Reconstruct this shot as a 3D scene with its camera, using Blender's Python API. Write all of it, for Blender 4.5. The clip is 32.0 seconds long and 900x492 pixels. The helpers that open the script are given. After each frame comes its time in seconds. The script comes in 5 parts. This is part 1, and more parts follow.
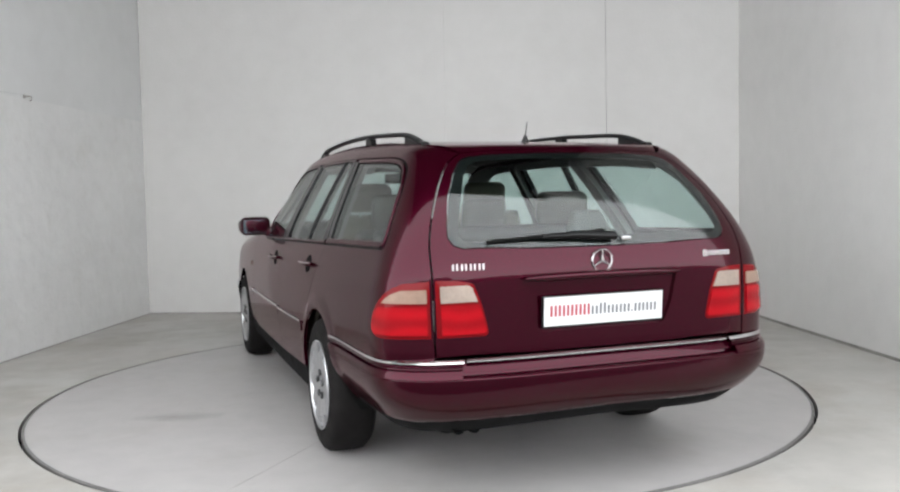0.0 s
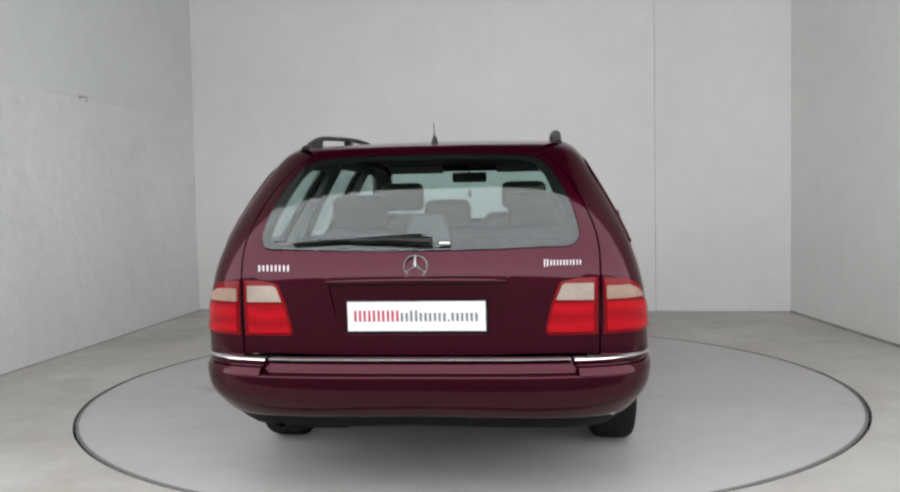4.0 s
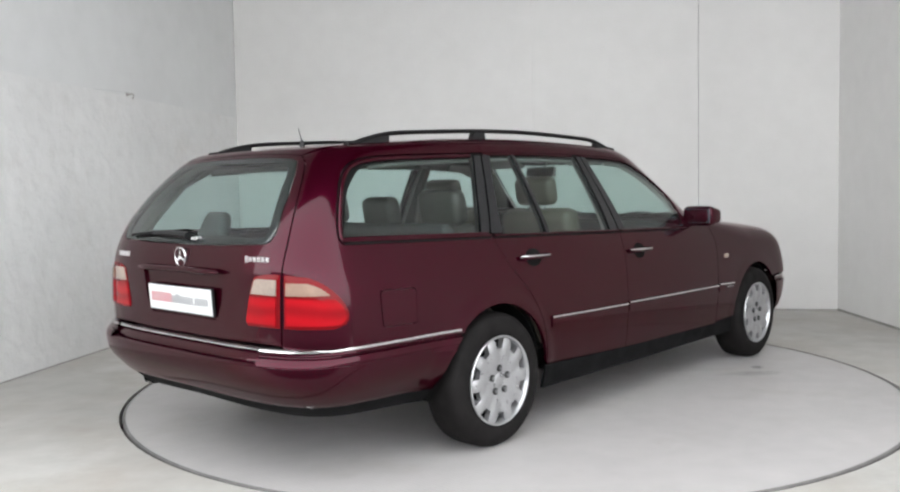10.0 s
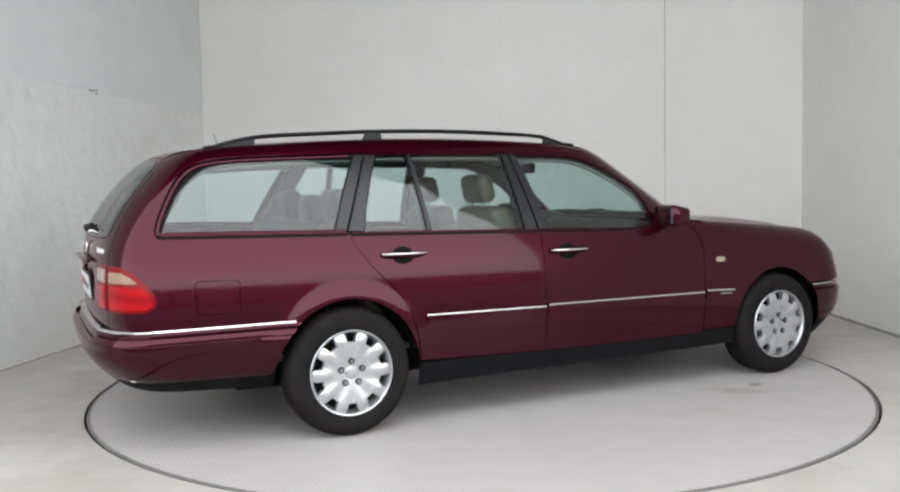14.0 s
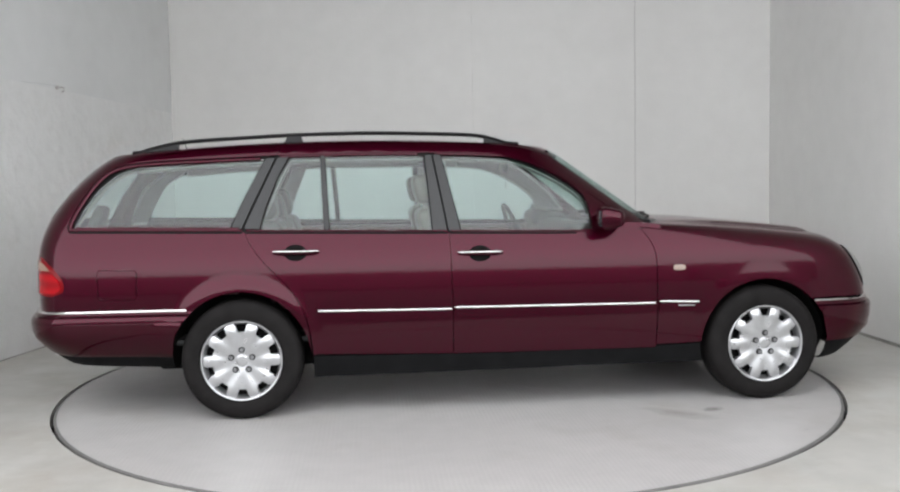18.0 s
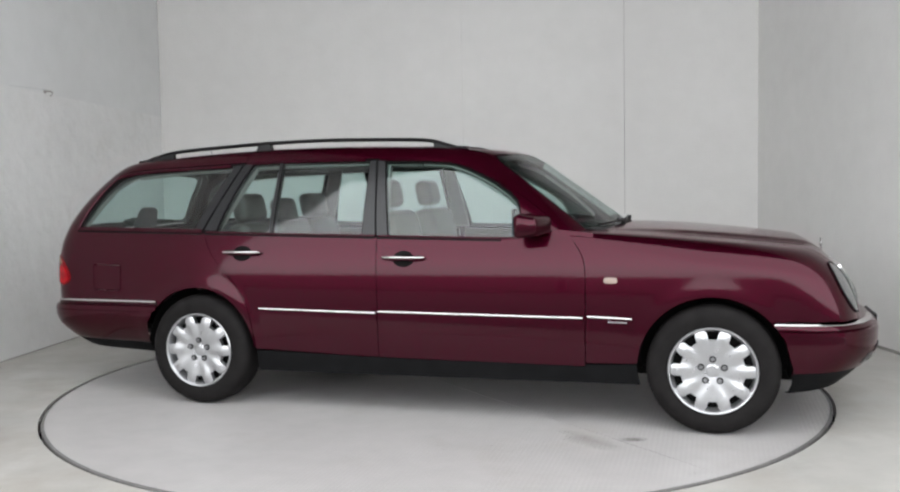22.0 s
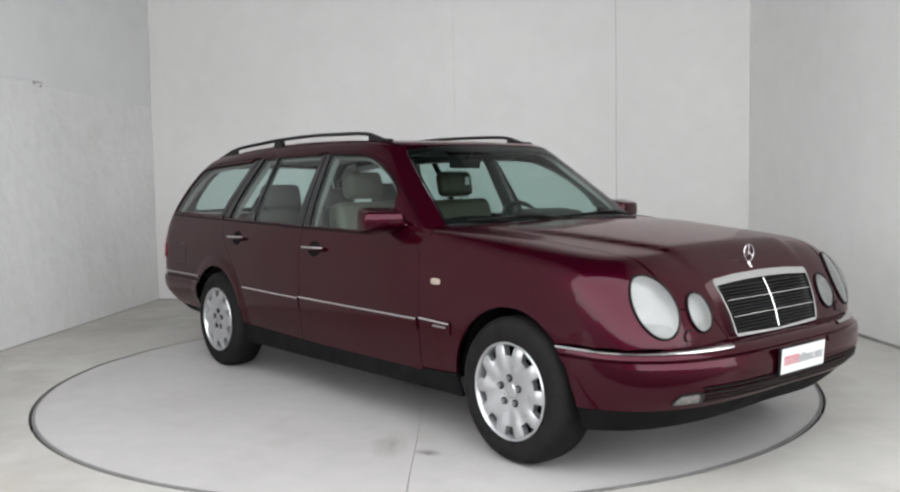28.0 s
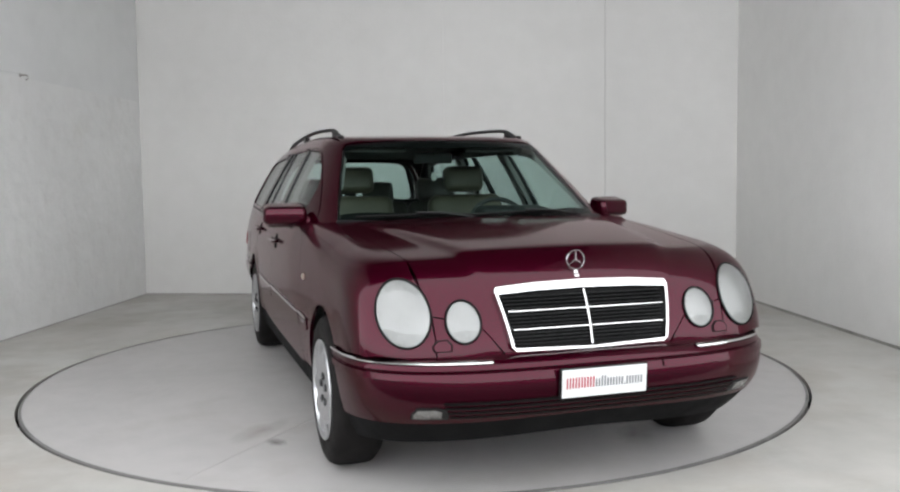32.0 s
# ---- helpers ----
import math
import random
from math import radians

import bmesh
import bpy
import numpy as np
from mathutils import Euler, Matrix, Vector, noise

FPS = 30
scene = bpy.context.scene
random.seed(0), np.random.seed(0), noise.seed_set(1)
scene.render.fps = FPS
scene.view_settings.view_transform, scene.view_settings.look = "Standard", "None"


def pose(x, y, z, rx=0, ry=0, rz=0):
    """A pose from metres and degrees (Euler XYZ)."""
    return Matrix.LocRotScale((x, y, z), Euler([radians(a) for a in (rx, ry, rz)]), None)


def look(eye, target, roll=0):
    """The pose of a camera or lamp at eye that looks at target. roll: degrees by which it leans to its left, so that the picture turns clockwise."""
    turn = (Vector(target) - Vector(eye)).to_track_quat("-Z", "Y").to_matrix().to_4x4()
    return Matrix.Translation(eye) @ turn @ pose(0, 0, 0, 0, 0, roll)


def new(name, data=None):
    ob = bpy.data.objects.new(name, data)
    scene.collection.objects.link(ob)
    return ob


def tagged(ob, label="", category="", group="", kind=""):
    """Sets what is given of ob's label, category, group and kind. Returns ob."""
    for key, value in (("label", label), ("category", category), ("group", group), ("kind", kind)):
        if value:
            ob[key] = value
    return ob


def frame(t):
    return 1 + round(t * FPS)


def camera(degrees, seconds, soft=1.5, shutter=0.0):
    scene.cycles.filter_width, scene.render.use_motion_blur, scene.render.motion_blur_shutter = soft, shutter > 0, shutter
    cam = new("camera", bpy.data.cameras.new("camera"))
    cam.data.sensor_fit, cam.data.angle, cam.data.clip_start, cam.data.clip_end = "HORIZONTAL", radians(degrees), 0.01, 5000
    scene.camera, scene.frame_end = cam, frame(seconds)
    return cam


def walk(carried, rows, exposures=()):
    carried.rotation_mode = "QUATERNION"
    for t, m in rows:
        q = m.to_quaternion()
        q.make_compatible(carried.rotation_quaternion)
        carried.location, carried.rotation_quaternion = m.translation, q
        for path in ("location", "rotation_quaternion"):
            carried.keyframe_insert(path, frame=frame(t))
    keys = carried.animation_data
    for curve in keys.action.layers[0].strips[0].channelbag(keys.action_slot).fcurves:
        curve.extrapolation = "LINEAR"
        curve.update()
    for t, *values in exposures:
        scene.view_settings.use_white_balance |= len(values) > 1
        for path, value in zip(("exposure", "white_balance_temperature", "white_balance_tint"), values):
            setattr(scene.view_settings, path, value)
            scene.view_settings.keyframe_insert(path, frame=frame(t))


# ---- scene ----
cam = camera(54.49, 32.0, soft=2.2)
CAM_EYE = (0.0, -5.509, 1.193)
# seconds, yaw, pitch, lean of the camera in degrees
AIM = [
    (0, -1.97, -3.23, -1.20), (0.5, -1.77, -3.15, -1.15), (1, -2.03, -3.20, -1.18), (1.5, -2.01, -3.22, -1.15),
    (2, -1.88, -3.20, -1.18), (2.5, -1.84, -3.24, -1.15), (3, -1.11, -3.25, -1.19), (3.5, -0.02, -3.24, -1.14),
    (5.5, 3.62, -3.44, -1.21), (6, 4.12, -3.58, -1.18), (6.5, 4.21, -3.46, -1.08), (7, 4.20, -3.58, -1.22),
    (7.5, 4.18, -3.60, -1.25), (8, 3.70, -3.59, -1.19), (8.5, 3.80, -3.61, -1.20), (9, 3.66, -3.49, -1.11),
    (9.5, 3.75, -3.52, -1.12), (10, 3.69, -3.47, -1.08), (10.5, 3.46, -3.46, -1.09), (11, 3.46, -3.54, -1.14),
    (11.5, 3.28, -3.65, -1.17), (12, 2.96, -3.61, -1.13), (12.5, 2.67, -3.55, -1.03), (13, 2.51, -3.64, -1.08),
    (13.5, 2.51, -3.66, -1.09), (14, 1.64, -3.69, -1.07), (14.5, 1.22, -3.67, -0.99), (16.5, 0.17, -3.68, -0.96),
    (17, -0.16, -3.73, -0.96), (17.5, -0.20, -3.70, -0.95), (18, -0.22, -3.75, -0.97), (18.5, -0.71, -3.69, -0.95),
    (19, -0.78, -3.64, -0.95), (19.5, -0.78, -3.63, -0.99), (20, -0.91, -3.59, -0.97), (20.5, -0.87, -3.59, -0.96),
    (21, -0.88, -3.59, -0.95), (21.5, -0.87, -3.50, -0.96), (22, -0.88, -3.47, -0.96), (22.5, -0.88, -3.33, -0.95),
    (23, -0.88, -3.32, -0.91), (23.5, -0.87, -3.29, -0.92), (24, -0.86, -3.28, -0.90), (24.5, -0.87, -3.29, -0.90),
    (26.5, -1.11, -3.35, -0.94), (27, -1.14, -3.37, -1.00), (27.5, -1.23, -3.39, -0.96), (28, -1.41, -4.03, -0.94),
    (28.5, -1.63, -4.03, -0.94), (29, -1.97, -4.07, -0.92), (29.5, -2.01, -4.13, -0.88), (30, -2.15, -4.20, -0.86),
    (30.5, -2.19, -4.19, -0.80), (31, -2.20, -4.24, -0.82), (31.5, -2.24, -4.25, -0.76), (32, -2.14, -4.35, -0.74),
]
# the camera's own brightening and darkening on the way, in stops
GAIN = 1.25
EXPOSURES = [(t, s + GAIN) for t, s in ((0, 0.64), (1, 0.56), (2, 0.48), (3, 0.45), (6, 0.52), (8, 0.68), (10, 0.77), (12, 0.78), (14, 0.67), (17, 0.56), (20, 0.50), (22, 0.56), (24, 0.62), (28, 0.67), (30, 0.63), (32, 0.48))]
walk(cam, [(t, Matrix.Translation(CAM_EYE) @ pose(0, 0, 0, 90 + p, 0, y) @ pose(0, 0, 0, 0, 0, r)) for t, y, p, r in AIM], EXPOSURES)
# the turntable's axis in the car's own space (x ahead of the rear axle, y to its left)
AXIS = (1.160, 0.002)


def heading(t):
    """The car's heading in degrees while the turntable goes round."""
    return 108.0826 + t * (-5.71994 + t * (-0.002140 + t * 0.0000911))


# ---- light: overcast daylight through the open front of the bay ----
world = bpy.data.worlds.new("overcast_sky")
scene.world = world
world.use_nodes = True
wn = world.node_tree
sky = wn.nodes.new("ShaderNodeTexSky")
sky.sky_type, sky.sun_disc, sky.sun_elevation, sky.sun_rotation = "NISHITA", False, radians(50), radians(0)
sky.dust_density, sky.air_density = 1.5, 1.0
pale = wn.nodes.new("ShaderNodeHueSaturation")
pale.inputs["Saturation"].default_value = 0.17
wn.links.new(sky.outputs[0], pale.inputs["Color"])
cloud = wn.nodes.new("ShaderNodeMix")  # an even cover of cloud before the sky
cloud.data_type = "RGBA"
cloud.inputs["Factor"].default_value = 0.65
cloud.inputs[7].default_value = (4.9, 5.0, 5.05, 1)
wn.links.new(pale.outputs[0], cloud.inputs[6])
wn.links.new(cloud.outputs[2], wn.nodes["Background"].inputs[0])
wn.nodes["Background"].inputs[1].default_value = 0.26
sun = new("sun", bpy.data.lights.new("sun", "SUN"))
sun.data.energy, sun.data.angle, sun.data.color = 0.3, radians(40), (1.0, 0.95, 0.88)
sun.matrix_world = look((0, 12, 14.3), (0, 0, 0))


# ---- materials ----
def mat(name, color, rough=0.5, metal=0.0, coat=0.0, noise_scale=0.0, spread=0.0, bump=0.0, bump_scale=40.0, **more):
    """A Principled material whose colour, gloss and relief vary by noise at two scales."""
    m = bpy.data.materials.new(name)
    m.use_nodes = True
    nt = m.node_tree
    b = nt.nodes["Principled BSDF"]
    b.inputs["Base Color"].default_value = (*color, 1)
    b.inputs["Roughness"].default_value = rough
    b.inputs["Metallic"].default_value = metal
    b.inputs["Coat Weight"].default_value = coat
    b.inputs["Coat Roughness"].default_value = 0.05
    for key, value in more.items():
        b.inputs[{"specular_ior_level": "Specular IOR Level", "transmission": "Transmission Weight"}[key]].default_value = value
    co = nt.nodes.new("ShaderNodeTexCoord")
    if spread:
        big, small = nt.nodes.new("ShaderNodeTexNoise"), nt.nodes.new("ShaderNodeTexNoise")
        big.inputs["Scale"].default_value, small.inputs["Scale"].default_value = noise_scale, noise_scale * 9
        big.inputs["Detail"].default_value = small.inputs["Detail"].default_value = 6
        add = nt.nodes.new("ShaderNodeMath")
        add.operation = "MULTIPLY_ADD"
        add.inputs[1].default_value = 0.5
        ramp = nt.nodes.new("ShaderNodeMapRange")
        ramp.inputs["From Min"].default_value, ramp.inputs["From Max"].default_value = 0.45, 1.05
        ramp.inputs["To Min"].default_value, ramp.inputs["To Max"].default_value = 1 - spread, 1 + spread * 0.6
        mul = nt.nodes.new("ShaderNodeMix")
        mul.data_type, mul.blend_type = "RGBA", "MULTIPLY"
        mul.inputs["Factor"].default_value = 1.0
        mul.inputs[6].default_value = (*color, 1)
        for n in (big, small):
            nt.links.new(co.outputs["Object"], n.inputs["Vector"])
        nt.links.new(small.outputs["Fac"], add.inputs[0])
        nt.links.new(big.outputs["Fac"], add.inputs[2])
        nt.links.new(add.outputs[0], ramp.inputs["Value"])
        nt.links.new(ramp.outputs[0], mul.inputs[7])
        nt.links.new(mul.outputs[2], b.inputs["Base Color"])
        rr = nt.nodes.new("ShaderNodeMapRange")
        rr.inputs["To Min"].default_value, rr.inputs["To Max"].default_value = rough * 1.15, rough * 0.8
        nt.links.new(add.outputs[0], rr.inputs["Value"])
        nt.links.new(rr.outputs[0], b.inputs["Roughness"])
    if bump:
        tex, bm_ = nt.nodes.new("ShaderNodeTexNoise"), nt.nodes.new("ShaderNodeBump")
        tex.inputs["Scale"].default_value, tex.inputs["Detail"].default_value = bump_scale, 5
        bm_.inputs["Strength"].default_value, bm_.inputs["Distance"].default_value = 1.0, bump
        nt.links.new(co.outputs["Object"], tex.inputs["Vector"])
        nt.links.new(tex.outputs["Fac"], bm_.inputs["Height"])
        nt.links.new(bm_.outputs[0], b.inputs["Normal"])
    return m


def glass_mat(name, tint, gloss=1.0):
    """A tinted pane: light passes straight through, the viewing angle drives the gloss."""
    m = bpy.data.materials.new(name)
    m.use_nodes = True
    nt = m.node_tree
    nt.nodes.remove(nt.nodes["Principled BSDF"])
    out = nt.nodes["Material Output"]
    clear, shine, mix, lw, p, k = (nt.nodes.new("ShaderNode" + n) for n in ("BsdfTransparent", "BsdfGlossy", "MixShader", "LayerWeight", "Math", "Math"))
    clear.inputs[0].default_value = (*tint, 1)
    shine.inputs["Roughness"].default_value = 0.01
    lw.inputs["Blend"].default_value = 0.5
    p.operation, p.inputs[1].default_value = "POWER", 4.0
    k.operation, k.use_clamp = "MULTIPLY_ADD", True
    k.inputs[1].default_value, k.inputs[2].default_value = 0.8 * gloss, 0.075 * gloss
    nt.links.new(lw.outputs["Facing"], p.inputs[0])
    nt.links.new(p.outputs[0], k.inputs[0])
    nt.links.new(k.outputs[0], mix.inputs[0])
    nt.links.new(clear.outputs[0], mix.inputs[1])
    nt.links.new(shine.outputs[0], mix.inputs[2])
    nt.links.new(mix.outputs[0], out.inputs[0])
    return m


PAINT = mat("burgundy_metallic_paint", (0.037, 0.0008, 0.0074), 0.29, 0.7, 0.65, 260, 0.08, specular_ior_level=0.1)
PAINT.node_tree.nodes["Principled BSDF"].inputs["Specular Tint"].default_value = (0.45, 0.03, 0.09, 1)
PAINT.node_tree.nodes["Principled BSDF"].inputs["Coat Roughness"].default_value = 0.065
PAINT.node_tree.nodes["Principled BSDF"].inputs["Coat IOR"].default_value = 1.37
CHROME = mat("chrome", (0.66, 0.66, 0.66), 0.16, 1.0)
SATIN = mat("satin_chrome", (0.7, 0.7, 0.7), 0.4, 0.8)
ALLOY = mat("silver_alloy", (0.42, 0.42, 0.43), 0.33, 0.75, 0.3, 30, 0.08)
BLACK = mat("black_plastic", (0.006, 0.006, 0.0065), 0.45, noise_scale=40, spread=0.2, bump=0.0004, bump_scale=500, specular_ior_level=0.3)
GLOSSBLACK = mat("gloss_black_trim", (0.008, 0.008, 0.009), 0.22, specular_ior_level=0.4)
RUBBER = mat("tyre_rubber", (0.0095, 0.0085, 0.0085), 0.8, specular_ior_level=0.1, noise_scale=14, spread=0.35, bump=0.0006, bump_scale=160)
SEAL = mat("rubber_seal", (0.004, 0.004, 0.004), 0.5, specular_ior_level=0.1)
# near-black for underbody, hollows and pit, their shade put into the colour
UNDERSHADE = mat("underbody_shade_black", (0.004, 0.004, 0.004), 0.85, noise_scale=8, spread=0.4, specular_ior_level=0.1)
GLASS = glass_mat("green_tinted_glass", (0.74, 0.87, 0.845), 0.95)
SCREEN = glass_mat("darker_laminated_glass", (0.64, 0.77, 0.74), 0.6)
CLEAR = glass_mat("clear_lens", (0.93, 0.94, 0.94), 0.6)
MIRROR = mat("mirror_glass", (0.17, 0.23, 0.26), 0.02, 1.0)
LEATHER = mat("beige_leather", (0.085, 0.073, 0.052), 0.5, noise_scale=12, spread=0.12)
# beige leather again, with the rear bench's shade put into its colour
SHADELEATHER = mat("shaded_beige_leather", (0.045, 0.041, 0.035), 0.55, noise_scale=12, spread=0.2)
DULLTRIM = mat("dull_metal_trim", (0.25, 0.25, 0.26), 0.4, 0.8)
SILL = mat("black_sill_coating", (0.005, 0.005, 0.0054), 0.8, noise_scale=10, spread=0.4, specular_ior_level=0.08)
DARKTRIM = mat("dark_grey_interior_trim", (0.018, 0.018, 0.018), 0.7, noise_scale=20, spread=0.2)
GREYTRIM = mat("grey_interior_trim", (0.19, 0.185, 0.175), 0.75, noise_scale=20, spread=0.15)
HEADLINER = mat("grey_headliner_cloth", (0.06, 0.058, 0.056), 0.9, noise_scale=60, spread=0.15)
REDLENS = mat("red_lamp_lens", (0.26, 0.003, 0.007), 0.12, coat=0.12, specular_ior_level=0.08, bump=0.0012, bump_scale=90)
rt = REDLENS.node_tree
bands, deep, rc = rt.nodes.new("ShaderNodeTexWave"), rt.nodes.new("ShaderNodeMix"), rt.nodes.new("ShaderNodeTexCoord")
bands.bands_direction = "Z"
bands.inputs["Scale"].default_value, bands.inputs["Distortion"].default_value, bands.inputs["Detail"].default_value = 4.5, 3.0, 1.0
deep.data_type = "RGBA"
deep.inputs[6].default_value, deep.inputs[7].default_value = (0.29, 0.004, 0.008, 1), (0.20, 0.003, 0.006, 1)
rt.links.new(rc.outputs["Object"], bands.inputs["Vector"])
rt.links.new(bands.outputs["Fac"], deep.inputs["Factor"])
rt.links.new(deep.outputs[2], rt.nodes["Principled BSDF"].inputs["Base Color"])
DEEPRED = mat("deep_red_lens_frame", (0.13, 0.003, 0.005), 0.12, coat=0.12, specular_ior_level=0.08)
AMBERLENS = mat("smoky_amber_lens", (0.23, 0.155, 0.12), 0.15, coat=0.12, specular_ior_level=0.08, noise_scale=8, spread=0.25, bump=0.0012, bump_scale=90)
SMOKELENS = mat("pinkish_clear_lamp_lens", (0.29, 0.235, 0.20), 0.15, noise_scale=8, spread=0.25, coat=0.12, specular_ior_level=0.08, bump=0.0012, bump_scale=90)
WHITE = mat("white_plate", (0.60, 0.60, 0.60), 0.35)
REDINK = mat("red_print", (0.34, 0.03, 0.05), 0.5)
GREYINK = mat("grey_print", (0.13, 0.135, 0.145), 0.5)


# ---- mesh helpers ----
def part(name, bm, material, parent=None, label="", smooth=None):
    """Links a bmesh as one mesh object under a thing or a part."""
    me = bpy.data.meshes.new(name)
    bm.normal_update()
    bm.to_mesh(me)
    bm.free()
    me.materials.append(material)
    if smooth is not None:
        me.shade_smooth()
        me.set_sharp_from_angle(angle=radians(smooth))
    ob = new(name, me)
    if parent:
        ob.parent = parent
    if label:
        ob["label"] = label
    return ob


def box(size, at=(0, 0, 0), bevel=0.0, rot=(0, 0, 0), seg=2, bm=None):
    """A box with rounded edges, added to bm."""
    bm = bm or bmesh.new()
    vs = bmesh.ops.create_cube(bm, size=1, matrix=pose(*at, *rot) @ Matrix.Diagonal((*size, 1)))["verts"]
    if bevel:
        es = {e for v in vs for e in v.link_edges}
        bmesh.ops.bevel(bm, geom=list(es), offset=bevel, segments=seg, profile=0.5, affect="EDGES")
    return bm


def rod(a, b, r, bm=None, seg=10, r2=None):
    """A round bar from a to b."""
    bm = bm or bmesh.new()
    a, b = Vector(a), Vector(b)
    m = Matrix.Translation((a + b) / 2) @ (b - a).to_track_quat("Z", "Y").to_matrix().to_4x4()
    bmesh.ops.create_cone(bm, cap_ends=True, segments=seg, radius1=r, radius2=r if r2 is None else r2, depth=(b - a).length, matrix=m)
    return bm


def lathe(profile, n=48, axis="y", bm=None):
    """Turns (radius, offset) pairs round the axis."""
    bm = bm or bmesh.new()
    rings = []
    for r, o in profile:
        ring = []
        for i in range(n):
            c, s = r * math.cos(2 * math.pi * i / n), r * math.sin(2 * math.pi * i / n)
            ring.append(bm.verts.new((c, o, s) if axis == "y" else (c, s, o) if axis == "z" else (o, c, s)))
        rings.append(ring)
    for p, q in zip(rings, rings[1:]):
        for i in range(n):
            bm.faces.new((p[i], p[(i + 1) % n], q[(i + 1) % n], q[i]))
    bmesh.ops.recalc_face_normals(bm, faces=bm.faces)
    return bm


def tube(points, rx, rz, bm=None, seg=8, taper=None, flat_up=(0, 0, 1)):
    """A bar with an oval section (rx sideways, rz upwards) along points."""
    bm = bm or bmesh.new()
    pts = [Vector(p) for p in points]
    rings = []
    for i, p in enumerate(pts):
        d = (pts[min(i + 1, len(pts) - 1)] - pts[max(i - 1, 0)]).normalized()
        side = d.cross(Vector(flat_up)).normalized()
        up = side.cross(d).normalized()
        k = taper[i] if taper else 1
        rings.append([bm.verts.new(p + side * rx * k * math.cos(2 * math.pi * j / seg) + up * rz * k * math.sin(2 * math.pi * j / seg)) for j in range(seg)])
    for a, b in zip(rings, rings[1:]):
        for j in range(seg):
            bm.faces.new((a[j], a[(j + 1) % seg], b[(j + 1) % seg], b[j]))
    bm.faces.new(rings[0][::-1])
    bm.faces.new(rings[-1])
    bmesh.ops.recalc_face_normals(bm, faces=bm.faces)
    return bm


def spline(pts, n=6, closed=False):
    """Points along a smooth curve through pts."""
    P = [np.array(p, float) for p in pts]
    out = []
    m = len(P)
    for i in range(m if closed else m - 1):
        if closed:
            a, b, c, d = P[i - 1], P[i], P[(i + 1) % m], P[(i + 2) % m]
        else:
            a, b, c, d = P[max(i - 1, 0)], P[i], P[i + 1], P[min(i + 2, m - 1)]
        for k in range(n):
            t = k / n
            out.append(0.5 * (2 * b + (c - a) * t + (2 * a - 5 * b + 4 * c - d) * t * t + (3 * b - a - 3 * c + d) * t**3))
    if not closed:
        out.append(P[-1])
    return out


# ---- the bay ----
BAY = [(-3.56, -2.4), (-2.93, 3.98), (3.16, 3.03), (3.37, -2.6)]  # wall lines on the floor
HIGH = 7.0
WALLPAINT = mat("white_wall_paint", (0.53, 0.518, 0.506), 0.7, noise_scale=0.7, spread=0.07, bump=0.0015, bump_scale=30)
# back wall's white lightened, to stand in for light on the side wall
EASTPAINT_LIT = mat("white_wall_paint_lightened", (0.65, 0.638, 0.626), 0.7, noise_scale=0.7, spread=0.07, bump=0.0015, bump_scale=30)
PLASTER = mat("rough_whitewashed_plaster", (0.66, 0.656, 0.65), 0.8, noise_scale=0.9, spread=0.09, bump=0.02, bump_scale=7)
FLOORMAT = mat("grey_screed_floor", (0.38, 0.37, 0.347), 0.55, noise_scale=0.55, spread=0.2, bump=0.0008, bump_scale=60)
DISCMAT = mat("pale_painted_concrete", (0.385, 0.371, 0.364), 0.5, noise_scale=0.8, spread=0.10, bump=0.0008, bump_scale=70)
# brown dirt and pale worn patches on floor and deck, knocks on the plaster
def dirty(material, colour, scale, low, high, most, seed):
    nt = material.node_tree
    b = nt.nodes["Principled BSDF"]
    src = b.inputs["Base Color"].links[0].from_socket
    co, n, r, mix = (nt.nodes.new("ShaderNode" + k) for k in ("TexCoord", "TexNoise", "MapRange", "Mix"))
    mp = nt.nodes.new("ShaderNodeMapping")
    mp.inputs["Location"].default_value = (seed, seed * 1.7, 0)
    n.inputs["Scale"].default_value, n.inputs["Detail"].default_value, n.inputs["Roughness"].default_value = scale, 9, 0.65
    r.inputs["From Min"].default_value, r.inputs["From Max"].default_value, r.inputs["To Max"].default_value = low, high, most
    mix.data_type = "RGBA"
    mix.inputs[7].default_value = (*colour, 1)
    nt.links.new(co.outputs["Object"], mp.inputs["Vector"])
    nt.links.new(mp.outputs[0], n.inputs["Vector"])
    nt.links.new(n.outputs["Fac"], r.inputs["Value"])
    nt.links.new(r.outputs[0], mix.inputs["Factor"])
    nt.links.new(src, mix.inputs[6])
    nt.links.new(mix.outputs[2], b.inputs["Base Color"])


dirty(FLOORMAT, (0.25, 0.212, 0.172), 1.1, 0.46, 0.70, 0.6, 3.0)
dirty(FLOORMAT, (0.47, 0.478, 0.458), 0.8, 0.54, 0.7, 0.6, 9.0)
dirty(DISCMAT, (0.29, 0.262, 0.235), 1.6, 0.55, 0.75, 0.45, 5.0)
dirty(DISCMAT, (0.21, 0.195, 0.18), 14, 0.66, 0.74, 0.5, 2.0)
dirty(PLASTER, (0.52, 0.505, 0.48), 2.5, 0.56, 0.75, 0.45, 4.0)
dirty(PLASTER, (0.54, 0.53, 0.51), 7, 0.52, 0.75, 0.35, 7.0)

